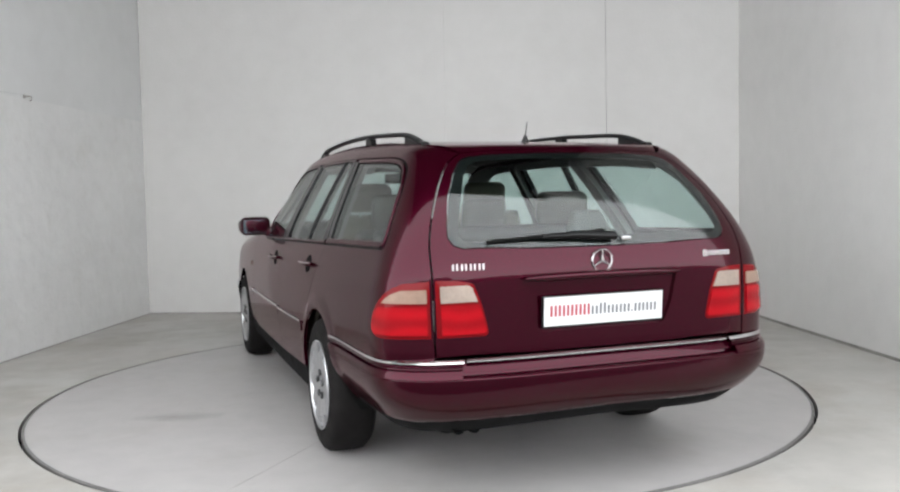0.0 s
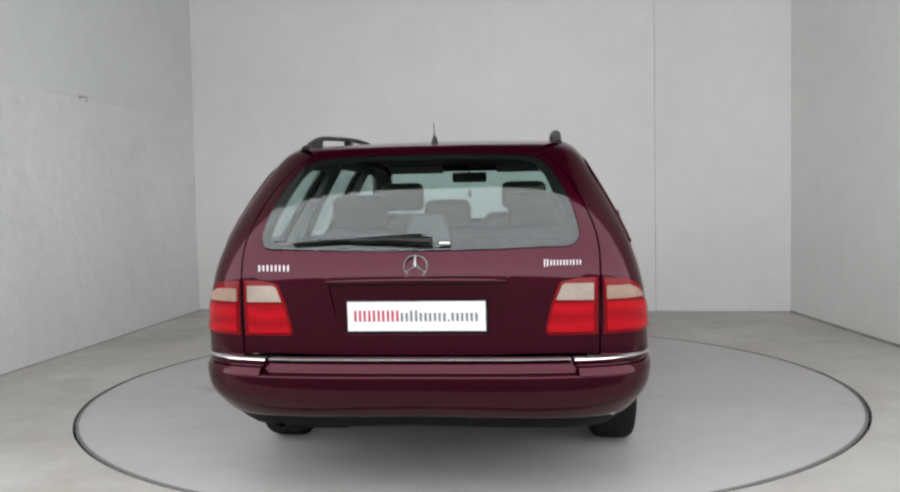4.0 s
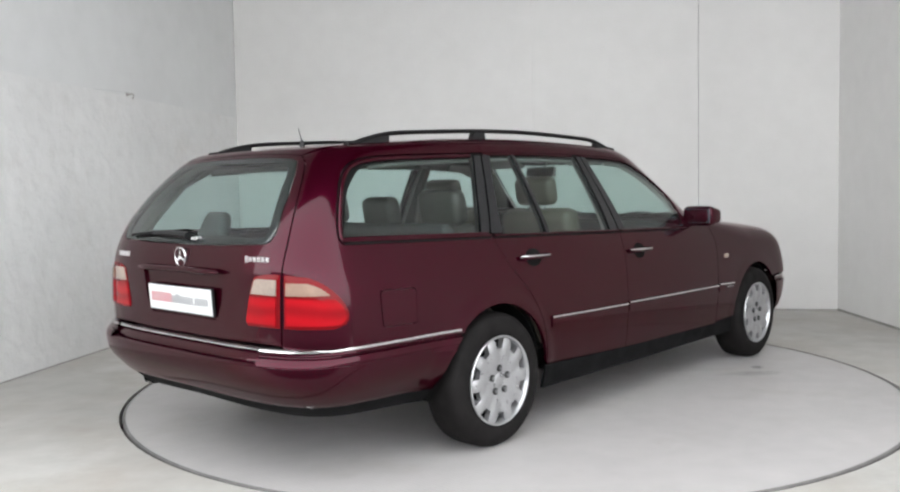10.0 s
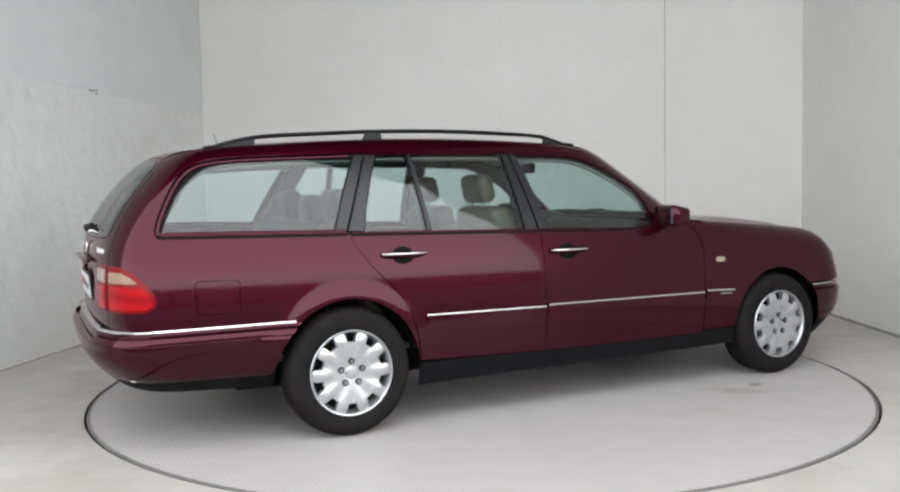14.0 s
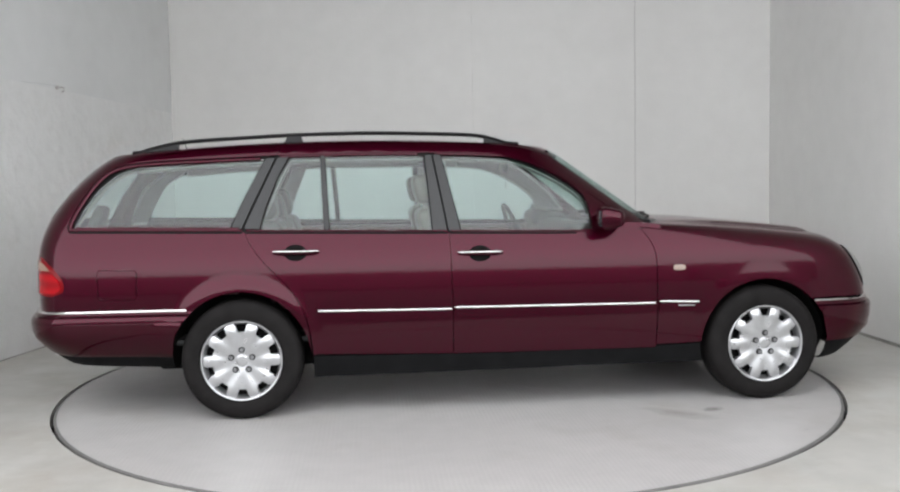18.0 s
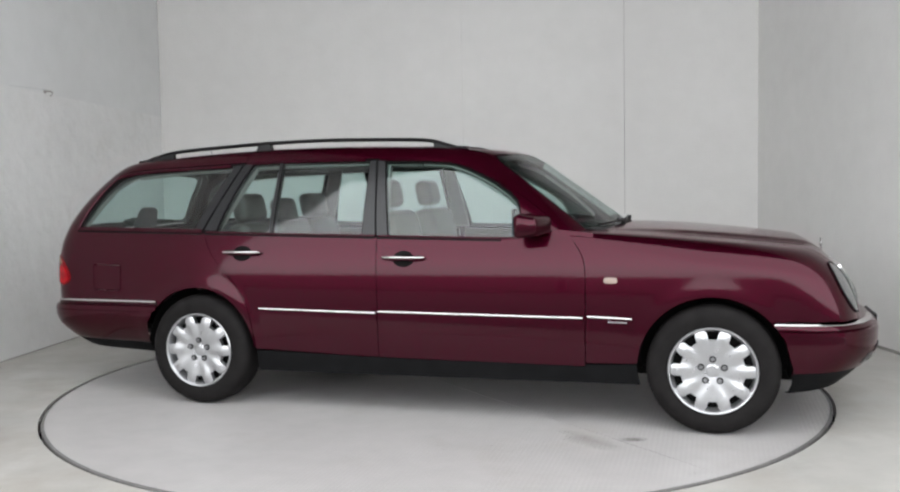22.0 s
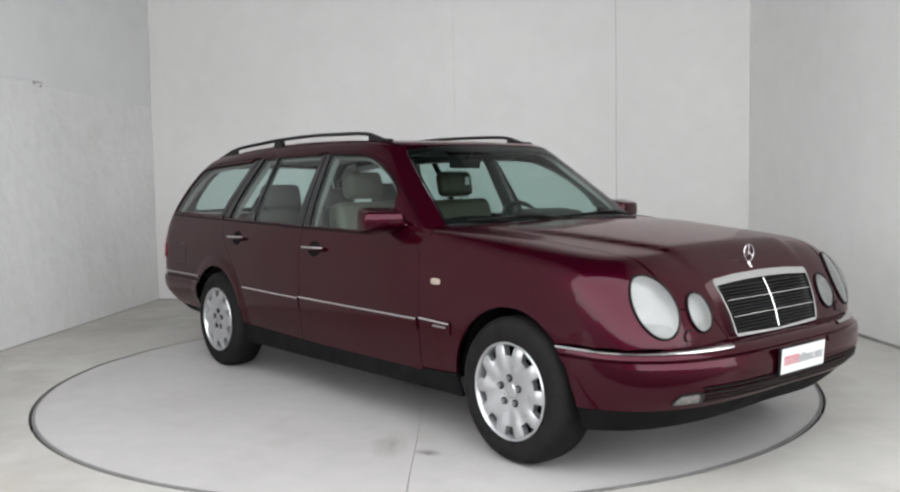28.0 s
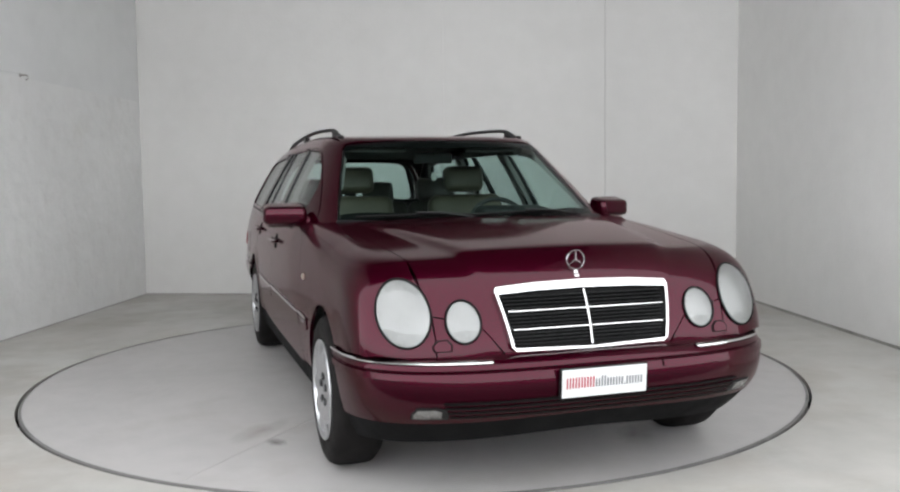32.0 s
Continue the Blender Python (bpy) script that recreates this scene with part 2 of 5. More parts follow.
# fine combing in the deck's paint
dt = DISCMAT.node_tree
comb, cb, cc = dt.nodes.new("ShaderNodeTexWave"), dt.nodes.new("ShaderNodeBump"), dt.nodes.new("ShaderNodeTexCoord")
comb.inputs["Scale"].default_value, comb.inputs["Distortion"].default_value, comb.inputs["Detail"].default_value = 14, 1.2, 3
cb.inputs["Distance"].default_value, cb.inputs["Strength"].default_value = 0.0012, 0.5
dt.links.new(cc.outputs["Object"], comb.inputs["Vector"])
dt.links.new(comb.outputs["Fac"], cb.inputs["Height"])
# shading of the comb lines put into the colour, in patches
worn, comb_shade, dull = dt.nodes.new("ShaderNodeTexNoise"), dt.nodes.new("ShaderNodeMath"), dt.nodes.new("ShaderNodeMix")
worn.inputs["Scale"].default_value, worn.inputs["Detail"].default_value = 0.9, 3
comb_shade.operation, dull.data_type = "MULTIPLY", "RGBA"
near = dt.nodes.new("ShaderNodeMapRange")
near.inputs["From Min"].default_value, near.inputs["From Max"].default_value, near.inputs["To Max"].default_value = 0.45, 0.62, 0.14
dull.inputs[7].default_value = (0.24, 0.228, 0.22, 1)
dt.links.new(cc.outputs["Object"], worn.inputs["Vector"])
dt.links.new(worn.outputs["Fac"], near.inputs["Value"])
dt.links.new(comb.outputs["Fac"], comb_shade.inputs[0])
dt.links.new(near.outputs[0], comb_shade.inputs[1])
dt.links.new(comb_shade.outputs[0], dull.inputs["Factor"])
dt.links.new(dt.nodes["Principled BSDF"].inputs["Base Color"].links[0].from_socket, dull.inputs[6])
dt.links.new(dull.outputs[2], dt.nodes["Principled BSDF"].inputs["Base Color"])
dt.links.new(dt.nodes["Bump"].outputs[0], cb.inputs["Normal"])
dt.links.new(cb.outputs[0], dt.nodes["Principled BSDF"].inputs["Normal"])
CEILMAT = mat("dark_ceiling_boards", (0.06, 0.058, 0.056), 0.8, noise_scale=0.8, spread=0.1)
GROUNDMAT = mat("yard_asphalt", (0.055, 0.055, 0.054), 0.8, noise_scale=0.5, spread=0.3, bump=0.003, bump_scale=60)


def along(a, b, k):
    return (a[0] + (b[0] - a[0]) * k, a[1] + (b[1] - a[1]) * k)


def slab(name, a, b, z0, z1, thick, material, label):
    """A wall from a to b on the floor plan, thick outwards (to the left of a to b)."""
    a, b = Vector((*a, 0)), Vector((*b, 0))
    d = (b - a).normalized()
    n = Vector((-d.y, d.x, 0)) * thick
    bm = bmesh.new()
    lo = [bm.verts.new(p + Vector((0, 0, z0))) for p in (a, b, b + n, a + n)]
    hi = [bm.verts.new(p + Vector((0, 0, z1))) for p in (a, b, b + n, a + n)]
    bm.faces.new(lo[::-1])
    bm.faces.new(hi)
    for i in range(4):
        bm.faces.new((lo[i], lo[(i + 1) % 4], hi[(i + 1) % 4], hi[i]))
    bmesh.ops.recalc_face_normals(bm, faces=bm.faces)
    return tagged(part(name, bm, material), label, "wall", kind="structure")


SKIM = mat("smooth_white_skim", (0.62, 0.62, 0.618), 0.75, noise_scale=0.6, spread=0.08, bump=0.006, bump_scale=3)
# rough plaster to above head height, a smooth skim set 6 mm back above it
wall_left = slab("wall_west", BAY[0], BAY[1], -0.1, 2.055, 0.3, PLASTER, "rough whitewashed lower plaster wall of the bay")
back_off = Vector((BAY[1][1] - BAY[0][1], BAY[0][0] - BAY[1][0])).normalized() * -0.006
slab("wall_west_upper", Vector(BAY[0]) + back_off, Vector(along(BAY[0], BAY[1], 1.03)) + back_off, 2.055, HIGH, 0.29, SKIM, "smooth white upper part of the plaster wall")
wall_right = slab("wall_east", BAY[2], BAY[3], -0.1, HIGH, 0.3, EASTPAINT_LIT, "smooth white painted side wall of the bay")


# floor with a round hole for the turntable, then the yard outside
R_DISC, R_HOLE, R_PIT = 2.297, 2.317, 2.34
bm = bmesh.new()
n = 128
inner = [bm.verts.new((R_HOLE * math.cos(2 * math.pi * i / n), R_HOLE * math.sin(2 * math.pi * i / n), 0)) for i in range(n)]
outer = []
for i in range(n):
    c, s = math.cos(2 * math.pi * i / n), math.sin(2 * math.pi * i / n)
    k = min(4.6 / max(abs(c), 1e-6), (4.6 if s > 0 else 2.9) / max(abs(s), 1e-6))
    outer.append(bm.verts.new((c * k, s * k, 0)))
deep = [bm.verts.new((v.co.x, v.co.y, -0.08)) for v in inner]
for i in range(n):
    j = (i + 1) % n
    bm.faces.new((inner[i], inner[j], outer[j], outer[i]))
    bm.faces.new((deep[i], deep[j], inner[j], inner[i]))
floor = tagged(part("floor", bm, FLOORMAT), "grey screed floor round the turntable", "floor", kind="structure")
bmesh_pit = bmesh.new()
bmesh.ops.create_circle(bmesh_pit, cap_ends=True, segments=96, radius=R_PIT, matrix=Matrix.Translation((0, 0, -0.08)))
tagged(part("pit", bmesh_pit, UNDERSHADE), "dark pit below the turntable", "pit", kind="structure")
bm = bmesh.new()
bmesh.ops.create_grid(bm, x_segments=4, y_segments=4, size=1500, matrix=Matrix.Translation((0, 0, -0.09)))
tagged(part("ground", bm, GROUNDMAT), "worn grey asphalt yard in front of the bay", "ground", kind="structure")
# a plain building across the yard, which only reflections show
FACADE = mat("grey_rendered_facade", (0.13, 0.125, 0.12), 0.8, noise_scale=0.15, spread=0.25)
for nm, x0, x1, h in (("facade_1", -70, -12, 2.65), ("facade_2", -11.6, 14, 2.5), ("facade_3", 14.4, 70, 2.6)):
    tagged(part(nm, box((x1 - x0, 8, h), ((x0 + x1) / 2, -30, h / 2 - 0.05), 0.1), FACADE), "low grey rendered building across the yard", "building", kind="structure")
bm = box((8.2, 7.6, 0.2), (-0.2, 0.85, HIGH + 0.1))
tagged(part("ceiling", bm, CEILMAT), "dark boarded ceiling of the bay", "ceiling", kind="structure")


# ---- the estate car: one smooth body form, cut into panels ----
# x ahead of the rear axle, y to the car's left, z up from the ground


ARCH_REAR, ARCH_FRONT = 0.360, 0.356


def smin(a, b, k):
    h = np.clip(0.5 + 0.5 * (b - a) / k, 0, 1)
    return b * (1 - h) + a * h - k * h * (1 - h)


def smax(a, b, k):
    return -smin(-a, -b, k)


def half_width(x, z):
    low = 0.908 - 0.22 * np.maximum(z - 0.58, 0) ** 2 - 0.35 * np.maximum(0.56 - z, 0) ** 2
    up = 0.848 + 0.006 * np.clip(x - 0.4, 0, 1) - 0.47 * (z - 1.0) - 0.17 * np.maximum(z - 1.0, 0) ** 2
    flare = 0
    for cx, r0 in ((0.0, ARCH_REAR), (2.833, ARCH_FRONT)):
        k = np.clip((r0 + 0.105 - np.hypot(x - cx, z - 0.315)) / 0.105, 0, 1)
        flare = flare + (0.0085 if cx == 0 else 0.002) * k**3 * (k * (6 * k - 15) + 10)
    return smin(low, up, 0.05) * (1 - np.where(x < 1.2, 0.0078, 0.005) * (x - 1.2) ** 2) + flare


def rear_x(z):
    u = np.maximum(z - 0.9, 0)
    return -1.105 + 0.1 * np.maximum(0.62 - z, 0) + 0.12 * u + 1.13 * u * u


def front_x(z):
    u = np.maximum(z - 0.55, 0)
    return 3.53 - 0.12 * u - 1.1 * u * u - 0.25 * np.maximum(0.45 - z, 0)


def ring_form(y, w, e, n):
    return ((np.abs(y) / w) ** n + e**n) ** (1 / n) - 1


def lower(p, swell=0.0, rx=rear_x, fx=front_x, bonnet=True, nf=5.0, reach=0.30, snout=0.43):
    """Below nought inside the lower body."""
    x, y, z = p[..., 0], p[..., 1], p[..., 2]
    w = half_width(x, z) + swell
    er = np.clip((rx(z) + reach - x) / reach, 0, None)
    ef = np.clip((x - fx(z) + snout) / snout, 0, None)
    g = np.where(x < 1.2, ring_form(y, w, er, 4.0), ring_form(y, w, ef, nf)) * 0.85
    if not bonnet:
        return g
    u = np.maximum(x - 2.2, 0)
    zt = 1.012 - 0.055 * u - 0.036 * u * u - 0.026 * (np.abs(y) / 0.8) ** 2.2 + 0.018 * (0.5 + 0.5 * np.tanh((0.42 + 0.22 * (3.35 - x) - np.abs(y)) / 0.022)) * np.clip((x - 2.2) * 2, 0, 1)
    k = np.clip(0.03 + 0.13 * (x - 2.1), 0.03, 0.12)
    return np.where(x > 2.05, smax(g, z - zt, k), g)


def upper(p):
    """Below nought inside the glasshouse and the tail."""
    x, y, z = p[..., 0], p[..., 1], p[..., 2]
    w = half_width(x, z)
    er = np.clip((rear_x(z) + 0.30 - x) / 0.30, 0, None)
    xw = 2.297 - 1.36 * (z - 1.02)
    wrap = np.clip(0.9 - 0.8 * (z - 1.02), 0.45, 1.0)
    ef = np.clip((x - xw + wrap) / wrap, 0, None)
    g = np.where(x < 0.2, ring_form(y, w, er, 4.0), ring_form(y, w, ef, 4.1)) * 0.8
    zr = 1.479 - 0.040 * (x - 0.62) ** 2 - 0.010 * (y / 0.62) ** 2
    return smax(g, z - zr, 0.06)


def rear_bumper_form(p):
    return lower(p, 0.004 - 0.9 * np.maximum(0.46 - p[..., 2], 0) ** 1.25, lambda z: -1.165 + 1.6 * np.maximum(z - 0.52, 0) ** 2 * 4 + 1.3 * np.maximum(0.46 - z, 0) ** 1.25, bonnet=False, reach=0.42)


def front_bumper_form(p):
    return lower(p, 0.012, fx=lambda z: 3.645 - 6.0 * np.maximum(z - 0.47, 0) ** 2 - 1.5 * np.maximum(0.41 - z, 0) ** 1.35, bonnet=False, nf=3.3, snout=0.56)


MID = np.array((1.2, 0.0, 0.8))


def cast(form, start, d):
    """Where rays from start along d first meet the form."""
    start, d = np.atleast_2d(np.asarray(start, float)), np.asarray(d, float)
    d = np.broadcast_to(d / np.linalg.norm(d, axis=-1, keepdims=True), start.shape)
    base = ((MID - start) * d).sum(-1)
    s = base[:, None] + np.linspace(-3.2, 1.5, 180)[None]
    f = form(start[:, None] + d[:, None] * s[..., None])
    inside = f < 0
    hit = inside.any(1)
    i = np.where(hit, inside.argmax(1), f.argmin(1)).clip(1)
    k = np.arange(len(s))
    a, b = s[k, i - 1].copy(), s[k, i].copy()
    for _ in range(24):
        m = (a + b) / 2
        neg = form(start + d * m[:, None]) < 0
        b, a = np.where(neg, m, b), np.where(neg, a, m)
    s1 = np.where(hit, (a + b) / 2, b)
    return start + d * s1[:, None]


def slope(form, p):
    e = 0.003
    g = np.stack([form(p + v) - form(p - v) for v in np.eye(3) * e], -1)
    return g / np.linalg.norm(g, axis=-1, keepdims=True)


def on_side(xz, side, form=lower):
    q = np.array(xz, float)
    return cast(form, np.stack([q[:, 0], np.full(len(q), 2.0 * side), q[:, 1]], -1), (0, -side, 0))


def on_front(yz, form=lower):
    q = np.array(yz, float)
    return cast(form, np.stack([np.full(len(q), 4.2), q[:, 0], q[:, 1]], -1), (-1, 0, 0))


def on_rear(yz, form=upper):
    q = np.array(yz, float)
    return cast(form, np.stack([np.full(len(q), -2.0), q[:, 0], q[:, 1]], -1), (1, 0, 0))


def on_top(xy, form=lower):
    q = np.array(xy, float)
    return cast(form, np.stack([q[:, 0], q[:, 1], np.full(len(q), 2.4)], -1), (0, 0, -1))


def dense(pts, k=6):
    """The same line with k steps between its points."""
    pts = [np.array(p, float) for p in pts]
    return [tuple(a + (b - a) * i / k) for a, b in zip(pts, pts[1:]) for i in range(k)] + [tuple(pts[-1])]


def within(poly, q):
    """Which of the points q lie in the polygon."""
    x, y = q[:, 0], q[:, 1]
    res = np.zeros(len(q), bool)
    for (x0, y0), (x1, y1) in zip(poly, np.roll(poly, -1, 0)):
        c = (y0 > y) != (y1 > y)
        with np.errstate(divide="ignore", invalid="ignore"):
            res ^= c & (x < (x1 - x0) * (y - y0) / (y1 - y0) + x0)
    return res


def distance(poly, q):
    """How far the points q lie from the polygon's edges."""
    best = np.full(len(q), 9.0)
    for a, b in zip(poly, np.roll(poly, -1, 0)):
        ab = b - a
        t = np.clip(((q - a) @ ab) / max(ab @ ab, 1e-12), 0, 1)
        best = np.minimum(best, np.linalg.norm(q - a - t[:, None] * ab, axis=1))
    return best


def tidy(poly, cell, gap):
    """The polygon drawn in by gap, with a corner every cell."""
    area = np.sum(poly[:, 0] * np.roll(poly[:, 1], -1) - poly[:, 1] * np.roll(poly[:, 0], -1))
    if area < 0:
        poly = poly[::-1]
    keep = np.linalg.norm(poly - np.roll(poly, 1, 0), axis=1) > 1e-4
    poly = poly[keep]
    if gap:
        e0, e1 = poly - np.roll(poly, 1, 0), np.roll(poly, -1, 0) - poly
        n0, n1 = (np.stack([-e[:, 1], e[:, 0]], -1) / np.linalg.norm(e, axis=1, keepdims=True) for e in (e0, e1))
        m = n0 + n1
        poly = poly + m * (gap / np.maximum((m * n0).sum(1), 0.35))[:, None]
    out = []
    for a, b in zip(poly, np.roll(poly, -1, 0)):
        k = max(1, int(np.ceil(np.linalg.norm(b - a) / cell)))
        out += [a + (b - a) * i / k for i in range(k)]
    return np.array(out)


from mathutils import geometry


def panel(name, loop, d, form, material, parent, cell=0.035, gap=0.0019, lip=0.016, holes=(), raise_by=0.0, dome=None, label=""):
    """A piece of the form's skin inside a closed loop of points, seen along d, with folded edges."""
    d = np.array(d, float) / np.linalg.norm(d)
    e1 = np.cross(d, (0, 0, 1) if abs(d[2]) < 0.9 else (1, 0, 0))
    e1 /= np.linalg.norm(e1)
    e2 = np.cross(e1, d)
    flat = lambda q: np.stack([np.asarray(q) @ e1, np.asarray(q) @ e2], -1)
    rims = [tidy(flat(loop), cell, gap)] + [tidy(flat(q), cell, -gap) for q in holes]
    lo, hi = rims[0].min(0), rims[0].max(0)
    gx, gy = np.meshgrid(np.arange(lo[0], hi[0], cell), np.arange(lo[1], hi[1], cell * 0.87))
    gx = gx + (np.arange(len(gx)) % 2)[:, None] * cell / 2
    q = np.stack([gx.ravel(), gy.ravel()], -1)
    q = q[within(rims[0], q)]
    for r in rims:
        q = q[distance(r, q) > cell * 0.5]
    for r in rims[1:]:
        q = q[~within(r, q)]
    pts, edges = [], []
    for r in rims:
        s = len(pts)
        pts += list(r)
        edges += [(s + i, s + (i + 1) % len(r)) for i in range(len(r))]
    pts += list(q)
    vs, _, fs, *_ = geometry.delaunay_2d_cdt([Vector(p) for p in pts], edges, [], 0, 1e-5)
    vs = np.array([tuple(v) for v in vs])
    fs = np.array([tuple(f) for f in fs])
    c = vs[fs].mean(1)
    ok = within(rims[0], c)
    for r in rims[1:]:
        ok &= ~within(r, c)
    t2 = vs[fs]
    area = np.abs(np.cross(t2[:, 1] - t2[:, 0], t2[:, 2] - t2[:, 0]))
    fs = fs[ok & (area > cell * cell * 0.004)]
    p = cast(form, vs[:, :1] * e1 + vs[:, 1:] * e2, d)
    nrm = slope(form, p)
    up = np.full(len(p), raise_by)
    if dome:
        mid = (rims[0].min(0) + rims[0].max(0)) / 2
        ang, far = (lambda q: (np.arctan2(q[:, 1], q[:, 0]), np.hypot(q[:, 0], q[:, 1])))(rims[0] - mid)
        o = np.argsort(ang)
        qa, qr = np.arctan2(vs[:, 1] - mid[1], vs[:, 0] - mid[0]), np.hypot(vs[:, 0] - mid[0], vs[:, 1] - mid[1])
        k = np.clip(qr / np.interp(qa, ang[o], far[o], period=2 * math.pi), 0, 1)
        up = up + dome * (1 - k * k)
    p = p + nrm * up[:, None]
    a, b, c3 = p[fs[:, 0]], p[fs[:, 1]], p[fs[:, 2]]
    fn = np.cross(b - a, c3 - a)
    turn = (fn * nrm[fs[:, 0]]).sum(1) < 0
    fs[turn] = fs[turn][:, ::-1]
    if dome:
        fn = np.cross(p[fs[:, 1]] - p[fs[:, 0]], p[fs[:, 2]] - p[fs[:, 0]])
        acc = np.zeros_like(p)
        for k in range(3):
            np.add.at(acc, fs[:, k], fn)
        nrm = acc / np.maximum(np.linalg.norm(acc, axis=1, keepdims=True), 1e-12)
    tris = [tuple(int(i) for i in f) for f in fs]
    count = {}
    for f in tris:
        for i in range(3):
            count[(f[i], f[(i + 1) % 3])] = 1
    rim_edges = [e for e in count if (e[1], e[0]) not in count]
    verts, dup = [tuple(v) for v in p], {}
    quads = []
    for i, j in rim_edges:
        for k in (i, j):
            if k not in dup:
                dup[k] = len(verts)
                verts.append(tuple(p[k] - nrm[k] * lip))
        quads.append((j, i, dup[i], dup[j]))
    me = bpy.data.meshes.new(name)
    me.from_pydata(verts, [], tris + quads)
    me.materials.append(material)
    me.shade_smooth()
    loops = []
    for poly in me.polygons:
        flat_face = poly.index >= len(tris)
        for v in poly.vertices:
            loops.append(tuple(poly.normal) if flat_face else tuple(nrm[v]))
    me.normals_split_custom_set(loops)
    ob = new(name, me)
    ob.parent = parent
    if label:
        ob["label"] = label
    return ob


def band(name, form, cx, ahead, rows, arc, material, parent, n=72, label="", drop=0.0):
    """A band round the car's nose (ahead=1) or tail (-1): rows of (height, outwards), arc of degrees from the middle."""
    bm = bmesh.new()
    grid = []
    axle, rad = (FRONT_AXLE, ARCH_FRONT) if ahead > 0 else (0.0, ARCH_REAR)

    def meet(angles, z):
        out = np.stack([np.cos(angles) * ahead, np.sin(angles), 0 * angles], -1)
        zz = z - drop * max(0.45 - z, 0) / 0.09 * (np.abs(angles) / (math.pi / 2)) ** 1.4
        p = cast(form, np.stack([np.full(len(angles), cx), 0 * angles, zz], -1) + out * 3, -out)
        edge = axle + ahead * np.sqrt(np.maximum(rad**2 - (zz - 0.315) ** 2, 0))
        return p, (p[:, 0] - edge) * ahead >= 0

    for z, o in rows:
        # each row ends on the wheel arch
        fine = np.radians(np.linspace(arc[0], arc[1], 241))
        free = fine[meet(fine, z)[1]]
        a = np.linspace(free[0], free[-1], n)
        p = meet(a, z)[0]
        nr = slope(form, p)
        nr[:, 2] = 0
        nr /= np.linalg.norm(nr, axis=1, keepdims=True)
        grid.append([bm.verts.new(v) for v in p + nr * o])
    for r, s in zip(grid, grid[1:]):
        for i in range(n - 1):
            bm.faces.new((r[i], r[i + 1], s[i + 1], s[i]))
    bmesh.ops.recalc_face_normals(bm, faces=bm.faces)
    mid = bm.faces[len(bm.faces) // 2] if bm.faces.ensure_lookup_table() is None else None
    if mid.normal.x * ahead < -0.2:
        bmesh.ops.reverse_faces(bm, faces=bm.faces)
    return part(name, bm, material, parent, label, smooth=35)


def arch(cx, cz, r, a0, a1, n=22):
    """Points on a wheel arch, by degrees from straight ahead, upwards."""
    return [(cx + r * math.cos(radians(a0 + (a1 - a0) * i / n)), cz + r * 1.0 * math.sin(radians(a0 + (a1 - a0) * i / n))) for i in range(n + 1)]


FRONT_AXLE = 2.833
car = tagged(new("estate_car"), "burgundy metallic estate car with black roof rails on the turntable", "car")
WHEEL_R = 0.318
DLO_TOP = spline([(-0.866, 0.998), (-0.876, 1.03), (-0.855, 1.095), (-0.808, 1.187), (-0.757, 1.264), (-0.696, 1.319), (-0.61, 1.349), (-0.45, 1.366), (-0.2, 1.376), (0.2, 1.390), (0.6, 1.397), (1.05, 1.394), (1.29, 1.388), (1.453, 1.374), (1.547, 1.35), (1.64, 1.313), (1.762, 1.241), (1.911, 1.145), (2.02, 1.062), (2.07, 1.01), (2.085, 0.975)], 4)
DLO_TOP = [tuple(p) for p in DLO_TOP]
i_c = min(range(len(DLO_TOP)), key=lambda i: abs(DLO_TOP[i][0] - 0.2))
BELT = lambda x: 0.991 - 0.0205 * (x + 0.25)

FLAP = [(-0.715, 0.665), (-0.72, 0.79), (-0.705, 0.803), (-0.535, 0.798), (-0.522, 0.785), (-0.525, 0.662), (-0.54, 0.65), (-0.70, 0.652)]


def inwards(q, mid):
    """Unit normals of a line of points, towards the inside."""
    dq = np.gradient(q, axis=0)
    nq = np.stack([dq[:, 1], -dq[:, 0]], -1) / np.linalg.norm(dq, axis=1, keepdims=True)
    return nq * np.sign((nq * (np.array(mid) - q)).sum(1))[:, None]


# the line between tailgate and quarter panels, half of it
TAIL_EDGE = [(0.680, 0.585), (0.685, 0.75), (0.686, 0.88), (0.684, 1.0), (0.662, 1.09), (0.626, 1.175), (0.578, 1.26), (0.522, 1.33), (0.46, 1.366)]
TAIL_EDGE = [tuple(p) for p in spline(TAIL_EDGE, 2)]

